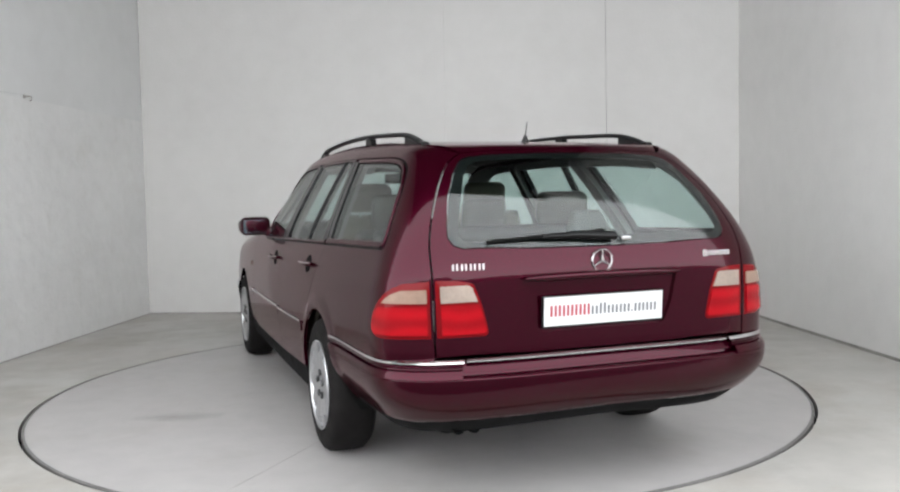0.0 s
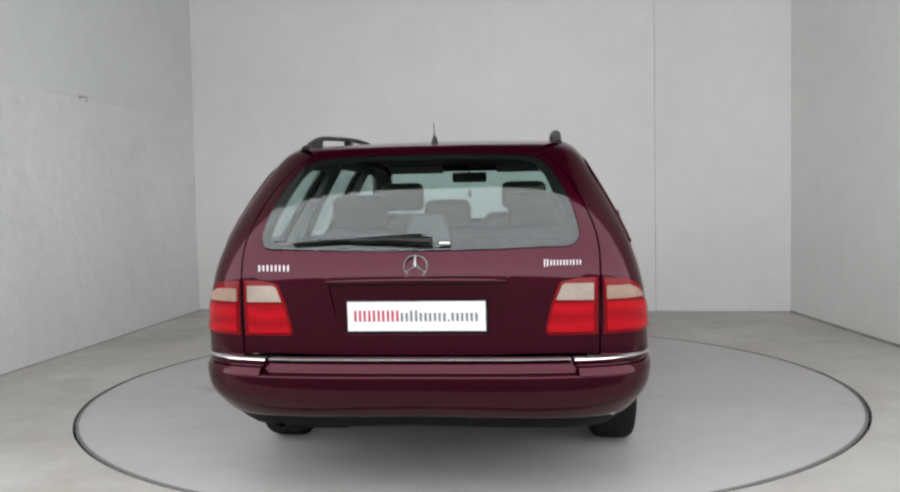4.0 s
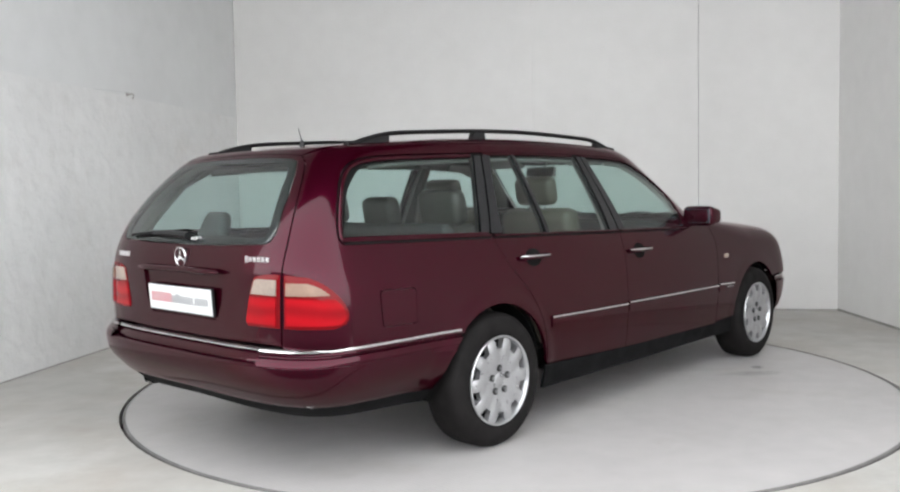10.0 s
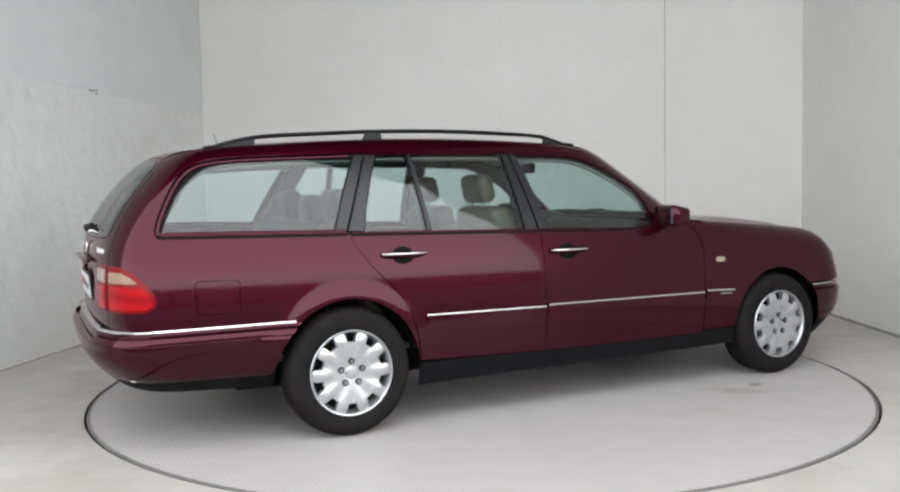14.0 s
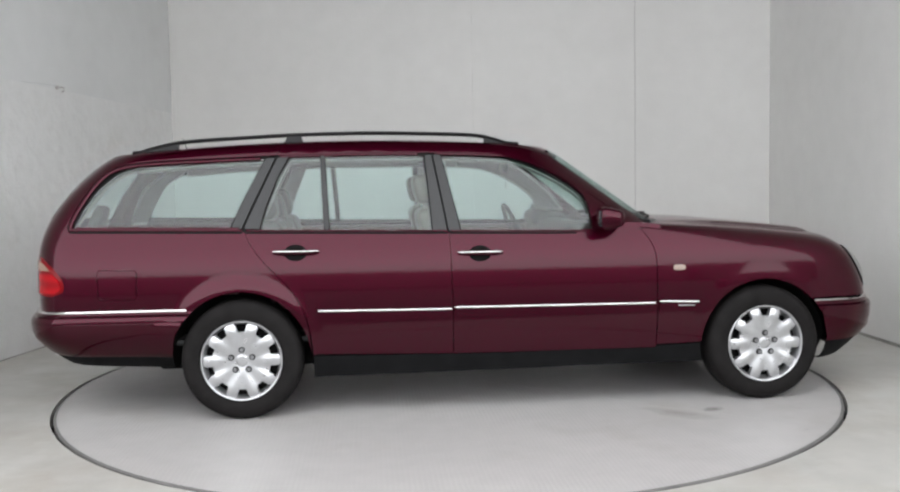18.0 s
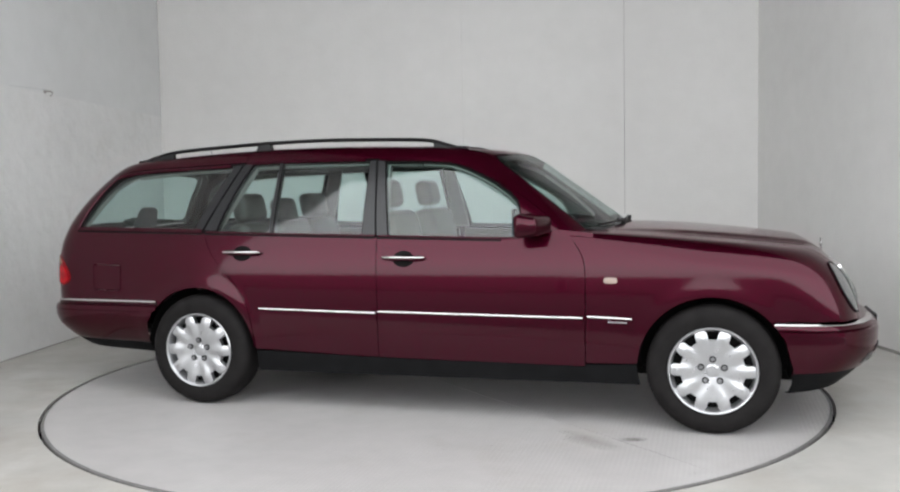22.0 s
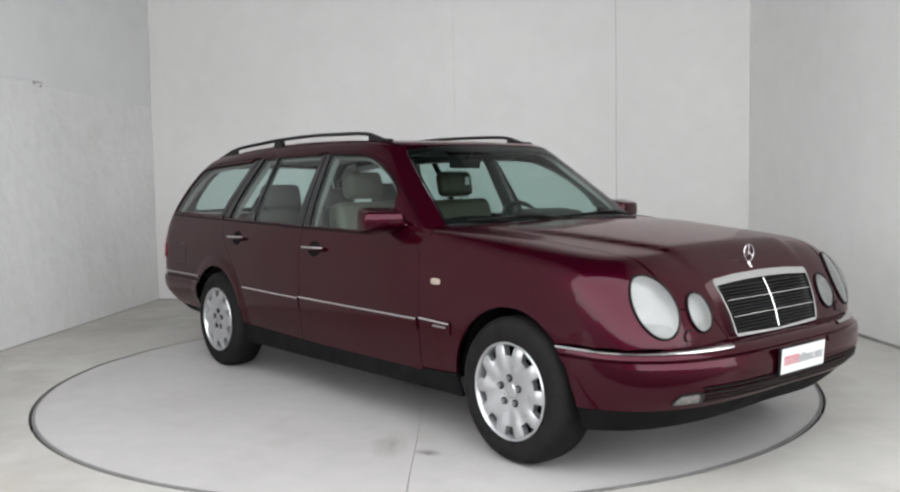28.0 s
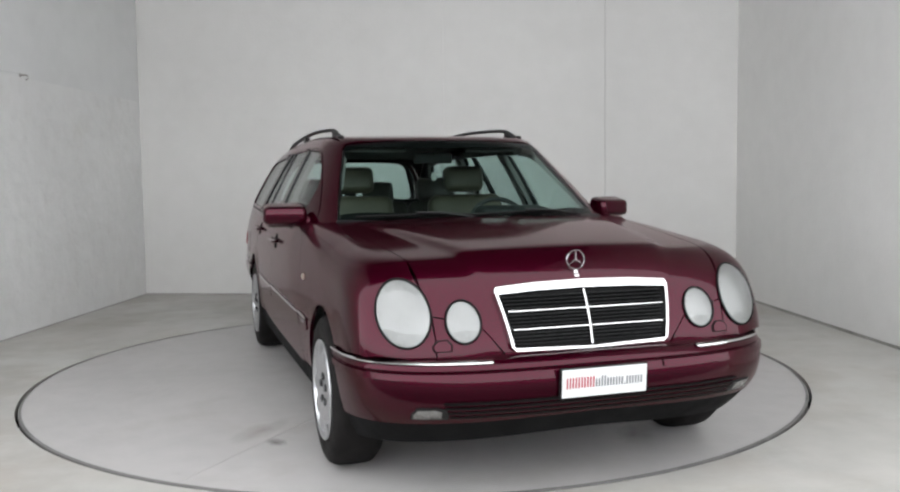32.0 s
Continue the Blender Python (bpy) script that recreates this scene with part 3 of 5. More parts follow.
for side in (-1, 1):
    sd = (0, -side, 0)
    # doors
    rear_loop = spline([(0.03, BELT(0.03)), (0.055, 0.92), (0.13, 0.82), (0.245, 0.70), (0.32, 0.58), (0.355, 0.46), (0.37, 0.335)], 4) + [(1.11, 0.315), (1.112, 0.6), (1.10, BELT(1.1))]
    rear_door = panel("rear_door", on_side(rear_loop, side), sd, lower, PAINT, car)
    front_loop = [(1.10, BELT(1.1)), (1.112, 0.6), (1.11, 0.315), (2.22, 0.31)] + [tuple(p) for p in spline([(2.222, 0.5), (2.222, 0.78), (2.20, 0.88), (2.14, 0.966)], 4)]
    front_door = panel("front_door", on_side(front_loop, side), sd, lower, PAINT, car)
    # rear quarter with the rearmost pillar
    qd = (0.5, -0.78 * side, -0.3)
    lo = on_side([(0.365, 0.34)] + arch(0.0, 0.315, ARCH_REAR, 6, 133), side)
    tail = on_rear([(0.80 * side, 0.585)] + dense([(y * side, z) for y, z in TAIL_EDGE]))
    side_low = on_side([(-0.35, 0.575), (-0.6, 0.578), (-0.85, 0.582)], side)
    gutter = on_top(dense([(-0.55, 0.575 * side), (-0.2, 0.595 * side), (0.2, 0.60 * side)]), upper)
    hole = on_side(DLO_TOP[i_c::-1] + [(-0.82, BELT(-0.82)), (-0.6, BELT(-0.6)), (0.0, BELT(0.0)), (0.03, BELT(0.03))], side, upper)
    back_line = on_side([tuple(p) for p in spline([(0.055, 0.92), (0.13, 0.82), (0.245, 0.70), (0.32, 0.58), (0.355, 0.46)], 4)], side)
    flap_hole = [on_side(FLAP, side, upper)] if side < 0 else []
    quarter = panel("rear_quarter_panel", np.concatenate([lo, side_low, tail, gutter, hole, back_line]), qd, upper, PAINT, car, holes=flap_hole, cell=0.018)
    # painted rim inside the quarter opening, with a dark groove round it
    rim = [p for p in DLO_TOP if p[0] < 0.16][::-1] + [(x, BELT(x) + 0.001) for x in np.linspace(-0.82, 0.0, 8)]
    q = np.array(rim)
    nq = inwards(q, (-0.35, 1.2))
    part("window_rim", tube(on_side(q + nq * 0.014, side, upper) + np.array((0, 0.002 * side, 0)), 0.0095, 0.0055, seg=10, flat_up=(0, 0.9 * side, 0.45)), PAINT, quarter, "rounded painted rim round the window", smooth=60)
    # roof side and front pillar
    screen_edge = on_front(dense([(0.705 * side, 0.99), (0.671 * side, 1.10), (0.626 * side, 1.23), (0.576 * side, 1.36), (0.551 * side, 1.393)]), upper)
    gut = on_top(dense([(1.2, 0.585 * side), (0.8, 0.595 * side), (0.2, 0.60 * side)]), upper)
    dlo = on_side(DLO_TOP[i_c:] + [(2.10, 0.972), (2.125, 0.985)], side, upper)
    panel("roof_side_and_front_pillar", np.concatenate([dlo, screen_edge, gut]), (-0.35, -0.75 * side, -0.5), upper, PAINT, car, gap=0.0)
    # front wing
    wing_low = on_side([(2.22, 0.326), (2.40, 0.33)] + arch(FRONT_AXLE, 0.315, ARCH_FRONT, 177, 42), side)
    nose = on_front([(0.84 * side, 0.56), (0.70 * side, 0.555), (0.60 * side, 0.555), (0.60 * side, 0.62), (0.604 * side, 0.70), (0.610 * side, 0.74), (0.620 * side, 0.775), (0.630 * side, 0.80)])
    hood_line = on_top(dense([(3.30, 0.645 * side), (3.22, 0.655 * side), (3.1, 0.668 * side), (2.7, 0.705 * side), (2.3, 0.735 * side), (2.16, 0.757 * side)]))
    door_line = on_side([tuple(p) for p in spline([(2.14, 0.966), (2.20, 0.88), (2.222, 0.78), (2.222, 0.5)], 4)], side)
    wing = panel("front_wing", np.concatenate([wing_low, on_side([(3.2, 0.562), (3.3, 0.56)], side), nose, hood_line, door_line]), (-0.45, -0.75 * side, -0.48), lower, PAINT, car, cell=0.022)
    panel("lamp_panel", on_front([(0.60 * side, 0.555), (0.60 * side, 0.62), (0.604 * side, 0.70), (0.43 * side, 0.66), (0.38 * side, 0.60), (0.34 * side, 0.545)]), (-1, 0, -0.1), lower, PAINT, car)
    panel("scuttle_side", on_side([(1.96, 0.945), (1.985, 0.995), (2.10, 1.0), (2.26, 0.985), (2.26, 0.90), (2.12, 0.945)], side), sd, lambda q: lower(q, bonnet=False), PAINT, car, raise_by=-0.006, lip=0.05)
    # side glass, its seal and the black pillars
    ud = (0, -0.88 * side, -0.47)
    S = lambda q: on_side(q, side, upper)
    quarter_pane = [tuple(p) for p in spline([(-0.845, 1.012), (-0.838, 1.045), (-0.80, 1.124), (-0.757, 1.195), (-0.700, 1.257), (-0.612, 1.316), (-0.454, 1.341), (-0.138, 1.361), (0.118, 1.371)], 4)] + [(0.05, 1.235), (-0.001, 1.127), (-0.052, 1.006)]
    fixed = [(0.110, 0.994), (0.14, 1.109), (0.204, 1.28), (0.256, 1.376), (0.416, 1.382), (0.437, 0.988)]
    rear_pane = [(0.472, 0.987), (0.446, 1.382), (0.982, 1.380), (1.006, 0.976)]
    front_pane = [(1.168, 0.972), (1.083, 1.375)] + [tuple(p) for p in spline([(1.293, 1.368), (1.452, 1.357), (1.546, 1.331), (1.639, 1.291), (1.73, 1.242), (1.805, 1.19), (1.849, 1.145), (1.868, 1.09)], 3)] + [(1.874, 1.02), (1.874, 0.958)]
    seal_loop = DLO_TOP + [(1.2, BELT(1.2) - 0.005), (0.0, BELT(0.0) - 0.005), (-0.6, BELT(-0.6) - 0.002)]
    panes = (quarter_pane, fixed, rear_pane, front_pane)
    seal = panel("window_seal", S(seal_loop), ud, upper, SEAL, car, gap=0.0, lip=0.02, raise_by=-0.009, holes=[S(q) for q in panes])
    panel("quarter_window", S(quarter_pane), ud, upper, GLASS, quarter, gap=0.0, lip=0.004, raise_by=-0.004)
    panel("fixed_pane", S(fixed), ud, upper, GLASS, rear_door, gap=0.0, lip=0.004, raise_by=-0.006)
    panel("window_pane", S(rear_pane), ud, upper, GLASS, rear_door, gap=0.0, lip=0.004, raise_by=-0.006)
    panel("window_pane", S(front_pane), ud, upper, GLASS, front_door, gap=0.0, lip=0.004, raise_by=-0.006)
    for loop_, owner in (([(-0.045, 1.004), (0.012, 1.0), (0.178, 1.376), (0.126, 1.374), (0.055, 1.235), (0.004, 1.127)], quarter),
                         ([(0.022, 1.0), (0.104, 0.996), (0.134, 1.109), (0.198, 1.28), (0.250, 1.378), (0.187, 1.377)], rear_door),
                         ([(1.011, 0.974), (0.987, 1.381), (1.026, 1.383), (1.090, 0.970)], rear_door),
                         ([(1.097, 0.970), (1.033, 1.383), (1.078, 1.380), (1.162, 0.970)], front_door)):
        panel("pillar_cover", S(loop_), ud, upper, GLOSSBLACK, owner, lip=0.01, raise_by=0.002)
    panel("window_divider", S([(0.440, 0.988), (0.419, 1.384), (0.443, 1.384), (0.469, 0.987)]), ud, upper, GLOSSBLACK, rear_door, lip=0.01, raise_by=0.002)
    # painted window frames of the doors
    top_r = np.array([p for p in DLO_TOP if 0.19 < p[0] < 1.03])
    n_r = inwards(top_r, (0.6, 1.2))
    panel("window_frame", S(np.concatenate([top_r + n_r * 0.004, (top_r + n_r * 0.012)[::-1]])), ud, upper, PAINT, rear_door, gap=0.0, lip=0.012, raise_by=0.001, cell=0.02)
    top_f = np.array([p for p in DLO_TOP if p[0] > 1.035])
    n_f = inwards(top_f, (1.5, 1.1))
    panel("window_frame", S(np.concatenate([top_f + n_f * 0.004, [(2.07, 0.965), (1.882, 0.956), (1.882, 1.02), (1.876, 1.09), (1.856, 1.150)], [(1.811, 1.196), (1.736, 1.248), (1.644, 1.298), (1.55, 1.338), (1.455, 1.364), (1.293, 1.375), (1.04, 1.384)]])), ud, upper, PAINT, front_door, gap=0.0, lip=0.012, raise_by=0.001, cell=0.02)
    for x0, x1, owner in ((-0.86, 0.015, quarter), (0.028, 1.092, rear_door), (1.10, 2.06, front_door)):
        panel("belt_strip", S([(x0, BELT(x0) - 0.011), (x0, BELT(x0) + 0.001), (x1, BELT(x1) + 0.001), (x1, BELT(x1) - 0.011)]), sd, upper, SEAL, owner, raise_by=0.003, lip=0.012)
        ridge = S([(x, BELT(x) + 0.006) for x in np.linspace(x0 + 0.01, x1, 12)])
        part("belt_rim", tube(ridge + np.array((0, 0.004 * side, 0)), 0.0062, 0.0055, seg=10, flat_up=(0, side, 0.3)), PAINT, owner, "painted ridge below the window", smooth=60)
    # sill and side rubbing strips with a bright line
    panel("sill", on_side([(0.368, 0.205), (0.370, 0.325), (1.4, 0.312), (2.2, 0.318), (2.47, 0.330), (2.478, 0.28), (2.49, 0.222)], side), sd, lower, SILL, car, raise_by=-0.004)
    for x0, x1, owner in ((0.40, 1.105, rear_door), (1.118, 2.212, front_door), (2.232, 2.455, wing)):
        panel("rubbing_strip", on_side([(x0, 0.515), (x0, 0.572), (x1, 0.564), (x1, 0.507)], side), sd, lower, PAINT, owner, raise_by=0.006, lip=0.010, gap=0.001)
        ridge = on_side([(x, 0.5665 - 0.008 * (x - x0) / (x1 - x0)) for x in np.linspace(x0 + 0.002, x1 - 0.002, 12)], side)
        part("bright_strip", tube(ridge + np.array((0, 0.006 * side, 0)), 0.006, 0.0062, seg=12), CHROME, owner, "bright chrome strip", smooth=60)
    # door handles
    for x0, z0, owner in ((0.175, 0.877, rear_door), (1.145, 0.853, front_door)):
        # flat near-black oval in place of the shaded hollow behind the handle
        cup = [(x0 + 0.115 + 0.062 * math.cos(k), z0 - 0.005 + 0.045 * math.sin(k)) for k in np.linspace(0, 2 * math.pi, 20)[:-1]]
        panel("handle_cup", on_side(cup, side), sd, lower, UNDERSHADE, owner, raise_by=0.0015, lip=0.002, cell=0.02)
        g = on_side([(x0 + k, z0 - 0.002 * k) for k in np.linspace(0, 0.235, 9)], side)
        off = [0.008, 0.022, 0.027, 0.030, 0.030, 0.030, 0.028, 0.024, 0.010]
        bm = tube([(p[0], p[1] + side * o, p[2]) for p, o in zip(g, off)], 0.011, 0.013, taper=[0.7] + [1] * 7 + [0.6])
        handle = part("door_handle", bm, PAINT, owner, smooth=40)
        bm = tube([(p[0], p[1] + side * (o + 0.010), p[2] + 0.005) for p, o in zip(g, off)], 0.004, 0.005, taper=[0.7] + [1] * 7 + [0.6])
        part("bright_strip", bm, CHROME, owner, "chrome strip on the handle", smooth=40)

# bonnet, roof, screens, tailgate
back = [(2.16, 0.735), (2.27, 0.6), (2.335, 0.4), (2.355, 0.2), (2.36, 0)]
hood_loop = [(x, y) for x, y in back] + [(x, -y) for x, y in back[-2::-1]] + [(2.3, -0.735 + 0.0), (2.7, -0.705), (3.1, -0.668), (3.22, -0.655), (3.30, -0.645)]
nose_r = on_front([(-0.630, 0.80), (-0.620, 0.775), (-0.610, 0.74), (-0.604, 0.70), (-0.43, 0.66), (-0.38, 0.60), (-0.34, 0.55), (0.34, 0.55), (0.38, 0.60), (0.43, 0.66), (0.604, 0.70), (0.610, 0.74), (0.620, 0.775), (0.630, 0.80)])
hood_loop2 = on_top(dense([(3.30, 0.645), (3.22, 0.655), (3.1, 0.668), (2.7, 0.705), (2.3, 0.735)]))
bonnet = panel("bonnet", np.concatenate([on_top(dense(hood_loop)), nose_r, hood_loop2]), (-0.55, 0, -0.83), lower, PAINT, car)
screen_loop = on_front(dense([(-0.705, 1.0), (-0.67, 1.10), (-0.625, 1.23), (-0.575, 1.36), (-0.55, 1.392), (-0.4, 1.405), (-0.2, 1.412), (0, 1.414), (0.2, 1.412), (0.4, 1.405), (0.55, 1.392), (0.575, 1.36), (0.625, 1.23), (0.67, 1.10), (0.705, 1.0), (0.5, 0.992), (0.25, 0.985), (0, 0.983), (-0.25, 0.985), (-0.5, 0.992)]), upper)
windscreen = panel("windscreen", screen_loop, (-0.7, 0, -0.7), upper, SCREEN, car, gap=0.003, lip=0.005)
inner_screen = on_front([(-0.68, 1.030), (-0.612, 1.23), (-0.562, 1.355), (-0.2, 1.372), (0.2, 1.372), (0.562, 1.355), (0.612, 1.23), (0.68, 1.030), (0.3, 1.022), (0, 1.018), (-0.3, 1.022)], upper)
panel("screen_border", screen_loop, (-0.7, 0, -0.7), upper, SEAL, windscreen, gap=0.004, lip=0.002, raise_by=-0.004, holes=[inner_screen], label="black printed border")
roof_pts = on_front([(y, 1.392 if abs(y) > 0.5 else 1.414 - 0.05 * y * y) for y in (-0.56, -0.4, -0.2, 0, 0.2, 0.4, 0.56)], upper)
tail_top = on_rear([(y, 1.366 + 0.018 * (1 - (y / 0.46) ** 2)) for y in (0.46, 0.35, 0.2, 0, -0.2, -0.35, -0.46)])
roof_l = on_top(dense([(1.2, 0.585), (0.8, 0.595), (0.2, 0.60), (-0.2, 0.595), (-0.55, 0.575)]), upper)
roof = panel("roof", np.concatenate([roof_pts, roof_l, tail_top, on_top(dense([(-0.55, -0.575), (-0.2, -0.595), (0.2, -0.60), (0.8, -0.595), (1.2, -0.585)]), upper)]), (0, 0, -1), upper, PAINT, car, gap=0.0015)
tg = [(0.678, 0.60)] + [(y - 0.003, z) for y, z in TAIL_EDGE[1:]]
tg_loop = on_rear(dense([(-y, z) for y, z in tg]) + [(y, 1.366 + 0.018 * (1 - (y / 0.46) ** 2)) for y in (-0.35, -0.2, 0, 0.2, 0.35)] + dense(tg[::-1]) + [(0.3, 0.60), (0, 0.60), (-0.3, 0.60)])
gl = [(0.562, 1.0), (0.594, 1.011), (0.610, 1.04), (0.605, 1.085), (0.574, 1.19), (0.512, 1.295), (0.472, 1.338), (0.43, 1.352), (0.3, 1.362), (0.1, 1.367)]
gl_loop = on_rear(dense([(-y, z) for y, z in gl], 3) + dense(gl[::-1], 3) + [(0.3, 0.993), (0, 0.990), (-0.3, 0.993)])
td = (0.85, 0, -0.45)
recess_loop = on_rear([(-0.335, 0.866), (-0.325, 0.876), (0.325, 0.876), (0.335, 0.866), (0.312, 0.76), (0.280, 0.69), (0.262, 0.678), (-0.262, 0.678), (-0.280, 0.69), (-0.312, 0.76)])
tailgate = panel("tailgate", tg_loop, td, upper, PAINT, car, holes=[gl_loop, recess_loop], lip=0.02)
rear_window = panel("rear_window", gl_loop, td, upper, GLASS, tailgate, gap=0.002, lip=0.004, raise_by=0.003)
gi = [(0.50, 1.026), (0.55, 1.03), (0.568, 1.05), (0.540, 1.144), (0.48, 1.275), (0.445, 1.315), (0.41, 1.328), (0.37, 1.335), (0.2, 1.342)]
panel("window_border", gl_loop, td, upper, SEAL, rear_window, gap=0.003, lip=0.002, raise_by=-0.001, holes=[on_rear([(-y, z) for y, z in gi] + gi[::-1] + [(0.3, 1.035), (0, 1.03), (-0.3, 1.035)])], label="black printed border")

# bumpers
rear_bumper = band("rear_bumper", rear_bumper_form, -0.24, -1, [(0.536, -0.05), (0.537, -0.008), (0.533, 0.003), (0.525, 0.008), (0.50, 0.007), (0.47, 0.002), (0.44, 0), (0.41, 0), (0.38, 0), (0.365, -0.001), (0.36, -0.015)], (-90, 90), PAINT, car, 90, drop=0.04)
band("bumper_shelf", rear_bumper_form, -0.24, -1, [(0.588, -0.09), (0.588, -0.03), (0.575, -0.022), (0.548, -0.020), (0.545, -0.030), (0.534, -0.030)], (-36, 36), PAINT, rear_bumper, 60)
for a0, a1 in ((-90, -33.8), (33.8, 90)):
    band("bumper_corner", rear_bumper_form, -0.24, -1, [(0.588, -0.09), (0.590, -0.02), (0.584, -0.004), (0.572, 0.000), (0.566, -0.010), (0.562, -0.010), (0.558, 0.004), (0.545, 0.008), (0.530, 0.0085), (0.526, -0.01)], (a0, a1), PAINT, rear_bumper, 50)
    band("bright_strip", rear_bumper_form, -0.24, -1, [(0.583, -0.004), (0.583, 0.003), (0.588, 0.006), (0.594, 0.003), (0.594, -0.03)], (max(a0, -88), min(a1, 88)), CHROME, rear_bumper, 50, "bright chrome strip")
band("bright_strip", rear_bumper_form, -0.24, -1, [(0.584, -0.018), (0.584, -0.006), (0.589, -0.002), (0.594, -0.006), (0.595, -0.03)], (-33.2, 33.2), CHROME, rear_bumper, 60, "bright chrome strip")
band("lower_lip", rear_bumper_form, -0.24, -1, [(0.362, -0.006), (0.34, -0.008), (0.318, -0.012), (0.312, -0.02), (0.312, -0.06)], (-90, 90), SILL, rear_bumper, 90, "black lower lip", drop=0.04)
front_bumper = band("front_bumper", front_bumper_form, 3.08, 1, [(0.553, -0.09), (0.555, -0.02), (0.548, -0.005), (0.535, 0), (0.522, 0), (0.516, -0.006), (0.51, 0), (0.47, 0.002), (0.43, 0), (0.39, 0), (0.36, 0), (0.345, 0), (0.336, 0), (0.330, -0.02)], (-90, 90), PAINT, car, 90, drop=0.02)
band("lower_lip", front_bumper_form, 3.08, 1, [(0.338, -0.006), (0.29, -0.010), (0.25, -0.015), (0.247, -0.06)], (-90, 90), SILL, front_bumper, 90, "black lower lip", drop=0.02)
for side in (-1, 1):
    band("bright_strip", front_bumper_form, 3.08, 1, [(0.543, -0.004), (0.543, 0.004), (0.5475, 0.007), (0.552, 0.004), (0.553, -0.03)], sorted((39 * side, 88 * side)), CHROME, front_bumper, 50, "bright chrome strip")

# near-black shell inside, standing in for the shade in gaps and wheel wells
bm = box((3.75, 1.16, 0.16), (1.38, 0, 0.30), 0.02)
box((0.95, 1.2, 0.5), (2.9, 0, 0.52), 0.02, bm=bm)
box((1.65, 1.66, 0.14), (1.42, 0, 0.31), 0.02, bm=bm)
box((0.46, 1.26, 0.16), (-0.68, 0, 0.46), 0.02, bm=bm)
part("underbody", bm, UNDERSHADE, car, "dark underbody")


# ---- wheels ----
def wheel(at, side):
    hub = new("wheel")
    hub.parent = car
    hub.matrix_basis = pose(*at, 0, 0, 0 if side < 0 else 180)
    w = 0.105
    prof = [(0.202, 0.085), (0.212, 0.100), (0.224, 0.104), (0.258, 0.108), (0.285, 0.102), (0.302, 0.092), (0.312, 0.075), (0.317, 0.05), (0.318, 0.0), (0.317, -0.05), (0.312, -0.075), (0.285, -0.1), (0.23, -0.1), (0.202, -0.08)]
    part("tyre", lathe([(r, -o) for r, o in prof], 64), RUBBER, hub, smooth=50)
    part("rim", lathe([(0.209, -0.099), (0.212, -0.106), (0.208, -0.111), (0.202, -0.109), (0.196, -0.098), (0.190, -0.075), (0.185, 0.02), (0.185, 0.08)], 64), ALLOY, hub, smooth=40)
    # face: a dished disc whose rim is cut into ten lobes
    bm = bmesh.new()
    n = 200
    radii = np.linspace(0.0, 1.0, 12)
    prev = None
    for k, t in enumerate(radii):
        ring = []
        for i in range(n):
            a = 2 * math.pi * i / n
            c = math.cos(5 * a) ** 2
            lobe = 1 / (1 + math.exp(-(c - 0.47) * 30))
            edge = 0.151 + 0.046 * lobe
            r = 0.032 + (edge - 0.032) * t
            y = -0.088 - 0.018 * math.sin(min(r / 0.2, 1) * math.pi * 0.55) + (0.020 * max(0, (r - 0.165) / 0.04)) * 0.5
            y -= 0.0035 * (2 * c - 1) * max(0, min(1, (r - 0.07) / 0.08))
            ring.append(bm.verts.new((r * math.cos(a), y, r * math.sin(a))))
        if prev:
            for i in range(n):
                bm.faces.new((prev[i], prev[(i + 1) % n], ring[(i + 1) % n], ring[i]))
        prev = ring
    inner_ring = [bm.verts.new((v.co.x * 0.985, v.co.y + 0.03, v.co.z * 0.985)) for v in prev]
    for i in range(n):
        bm.faces.new((prev[i], prev[(i + 1) % n], inner_ring[(i + 1) % n], inner_ring[i]))
    bmesh.ops.recalc_face_normals(bm, faces=bm.faces)
    part("wheel_face", bm, ALLOY, hub, smooth=45)
    part("centre_cap", lathe([(0.0005, -0.0952), (0.022, -0.0948), (0.031, -0.0936), (0.035, -0.088)], 32), ALLOY, hub, smooth=50)
    for i in range(5):
        a = radians(90 + 72 * i)
        x, z = 0.057 * math.cos(a), 0.057 * math.sin(a)
        bm = rod((x, -0.110, z), (x, -0.09, z), 0.0085, seg=6)
        bolt = part("wheel_bolt", bm, DULLTRIM, hub)
        # dark ring painted for the shade in the bolt's recess
        bm = lathe([(0.0095, -0.104), (0.0140, -0.105), (0.0165, -0.1025), (0.0165, -0.096)], 16)
        bmesh.ops.translate(bm, verts=bm.verts, vec=(x, 0, z))
        part("bolt_seat", bm, DARKTRIM, hub)
    # near-black disc stands in for the shade behind the wheel's openings
    part("brake_disc", lathe([(0.0005, -0.05), (0.192, -0.05), (0.192, 0.0)], 40), UNDERSHADE, hub)
    return hub


for x in (0.0, FRONT_AXLE):
    for side in (-1, 1):
        wheel((x, side * 0.795, WHEEL_R - 0.002), side)

# back wall in three boards with narrow joints
back_wall = tagged(new("wall_north"), "pale back wall of three tall boards with narrow joints", "wall", kind="structure")
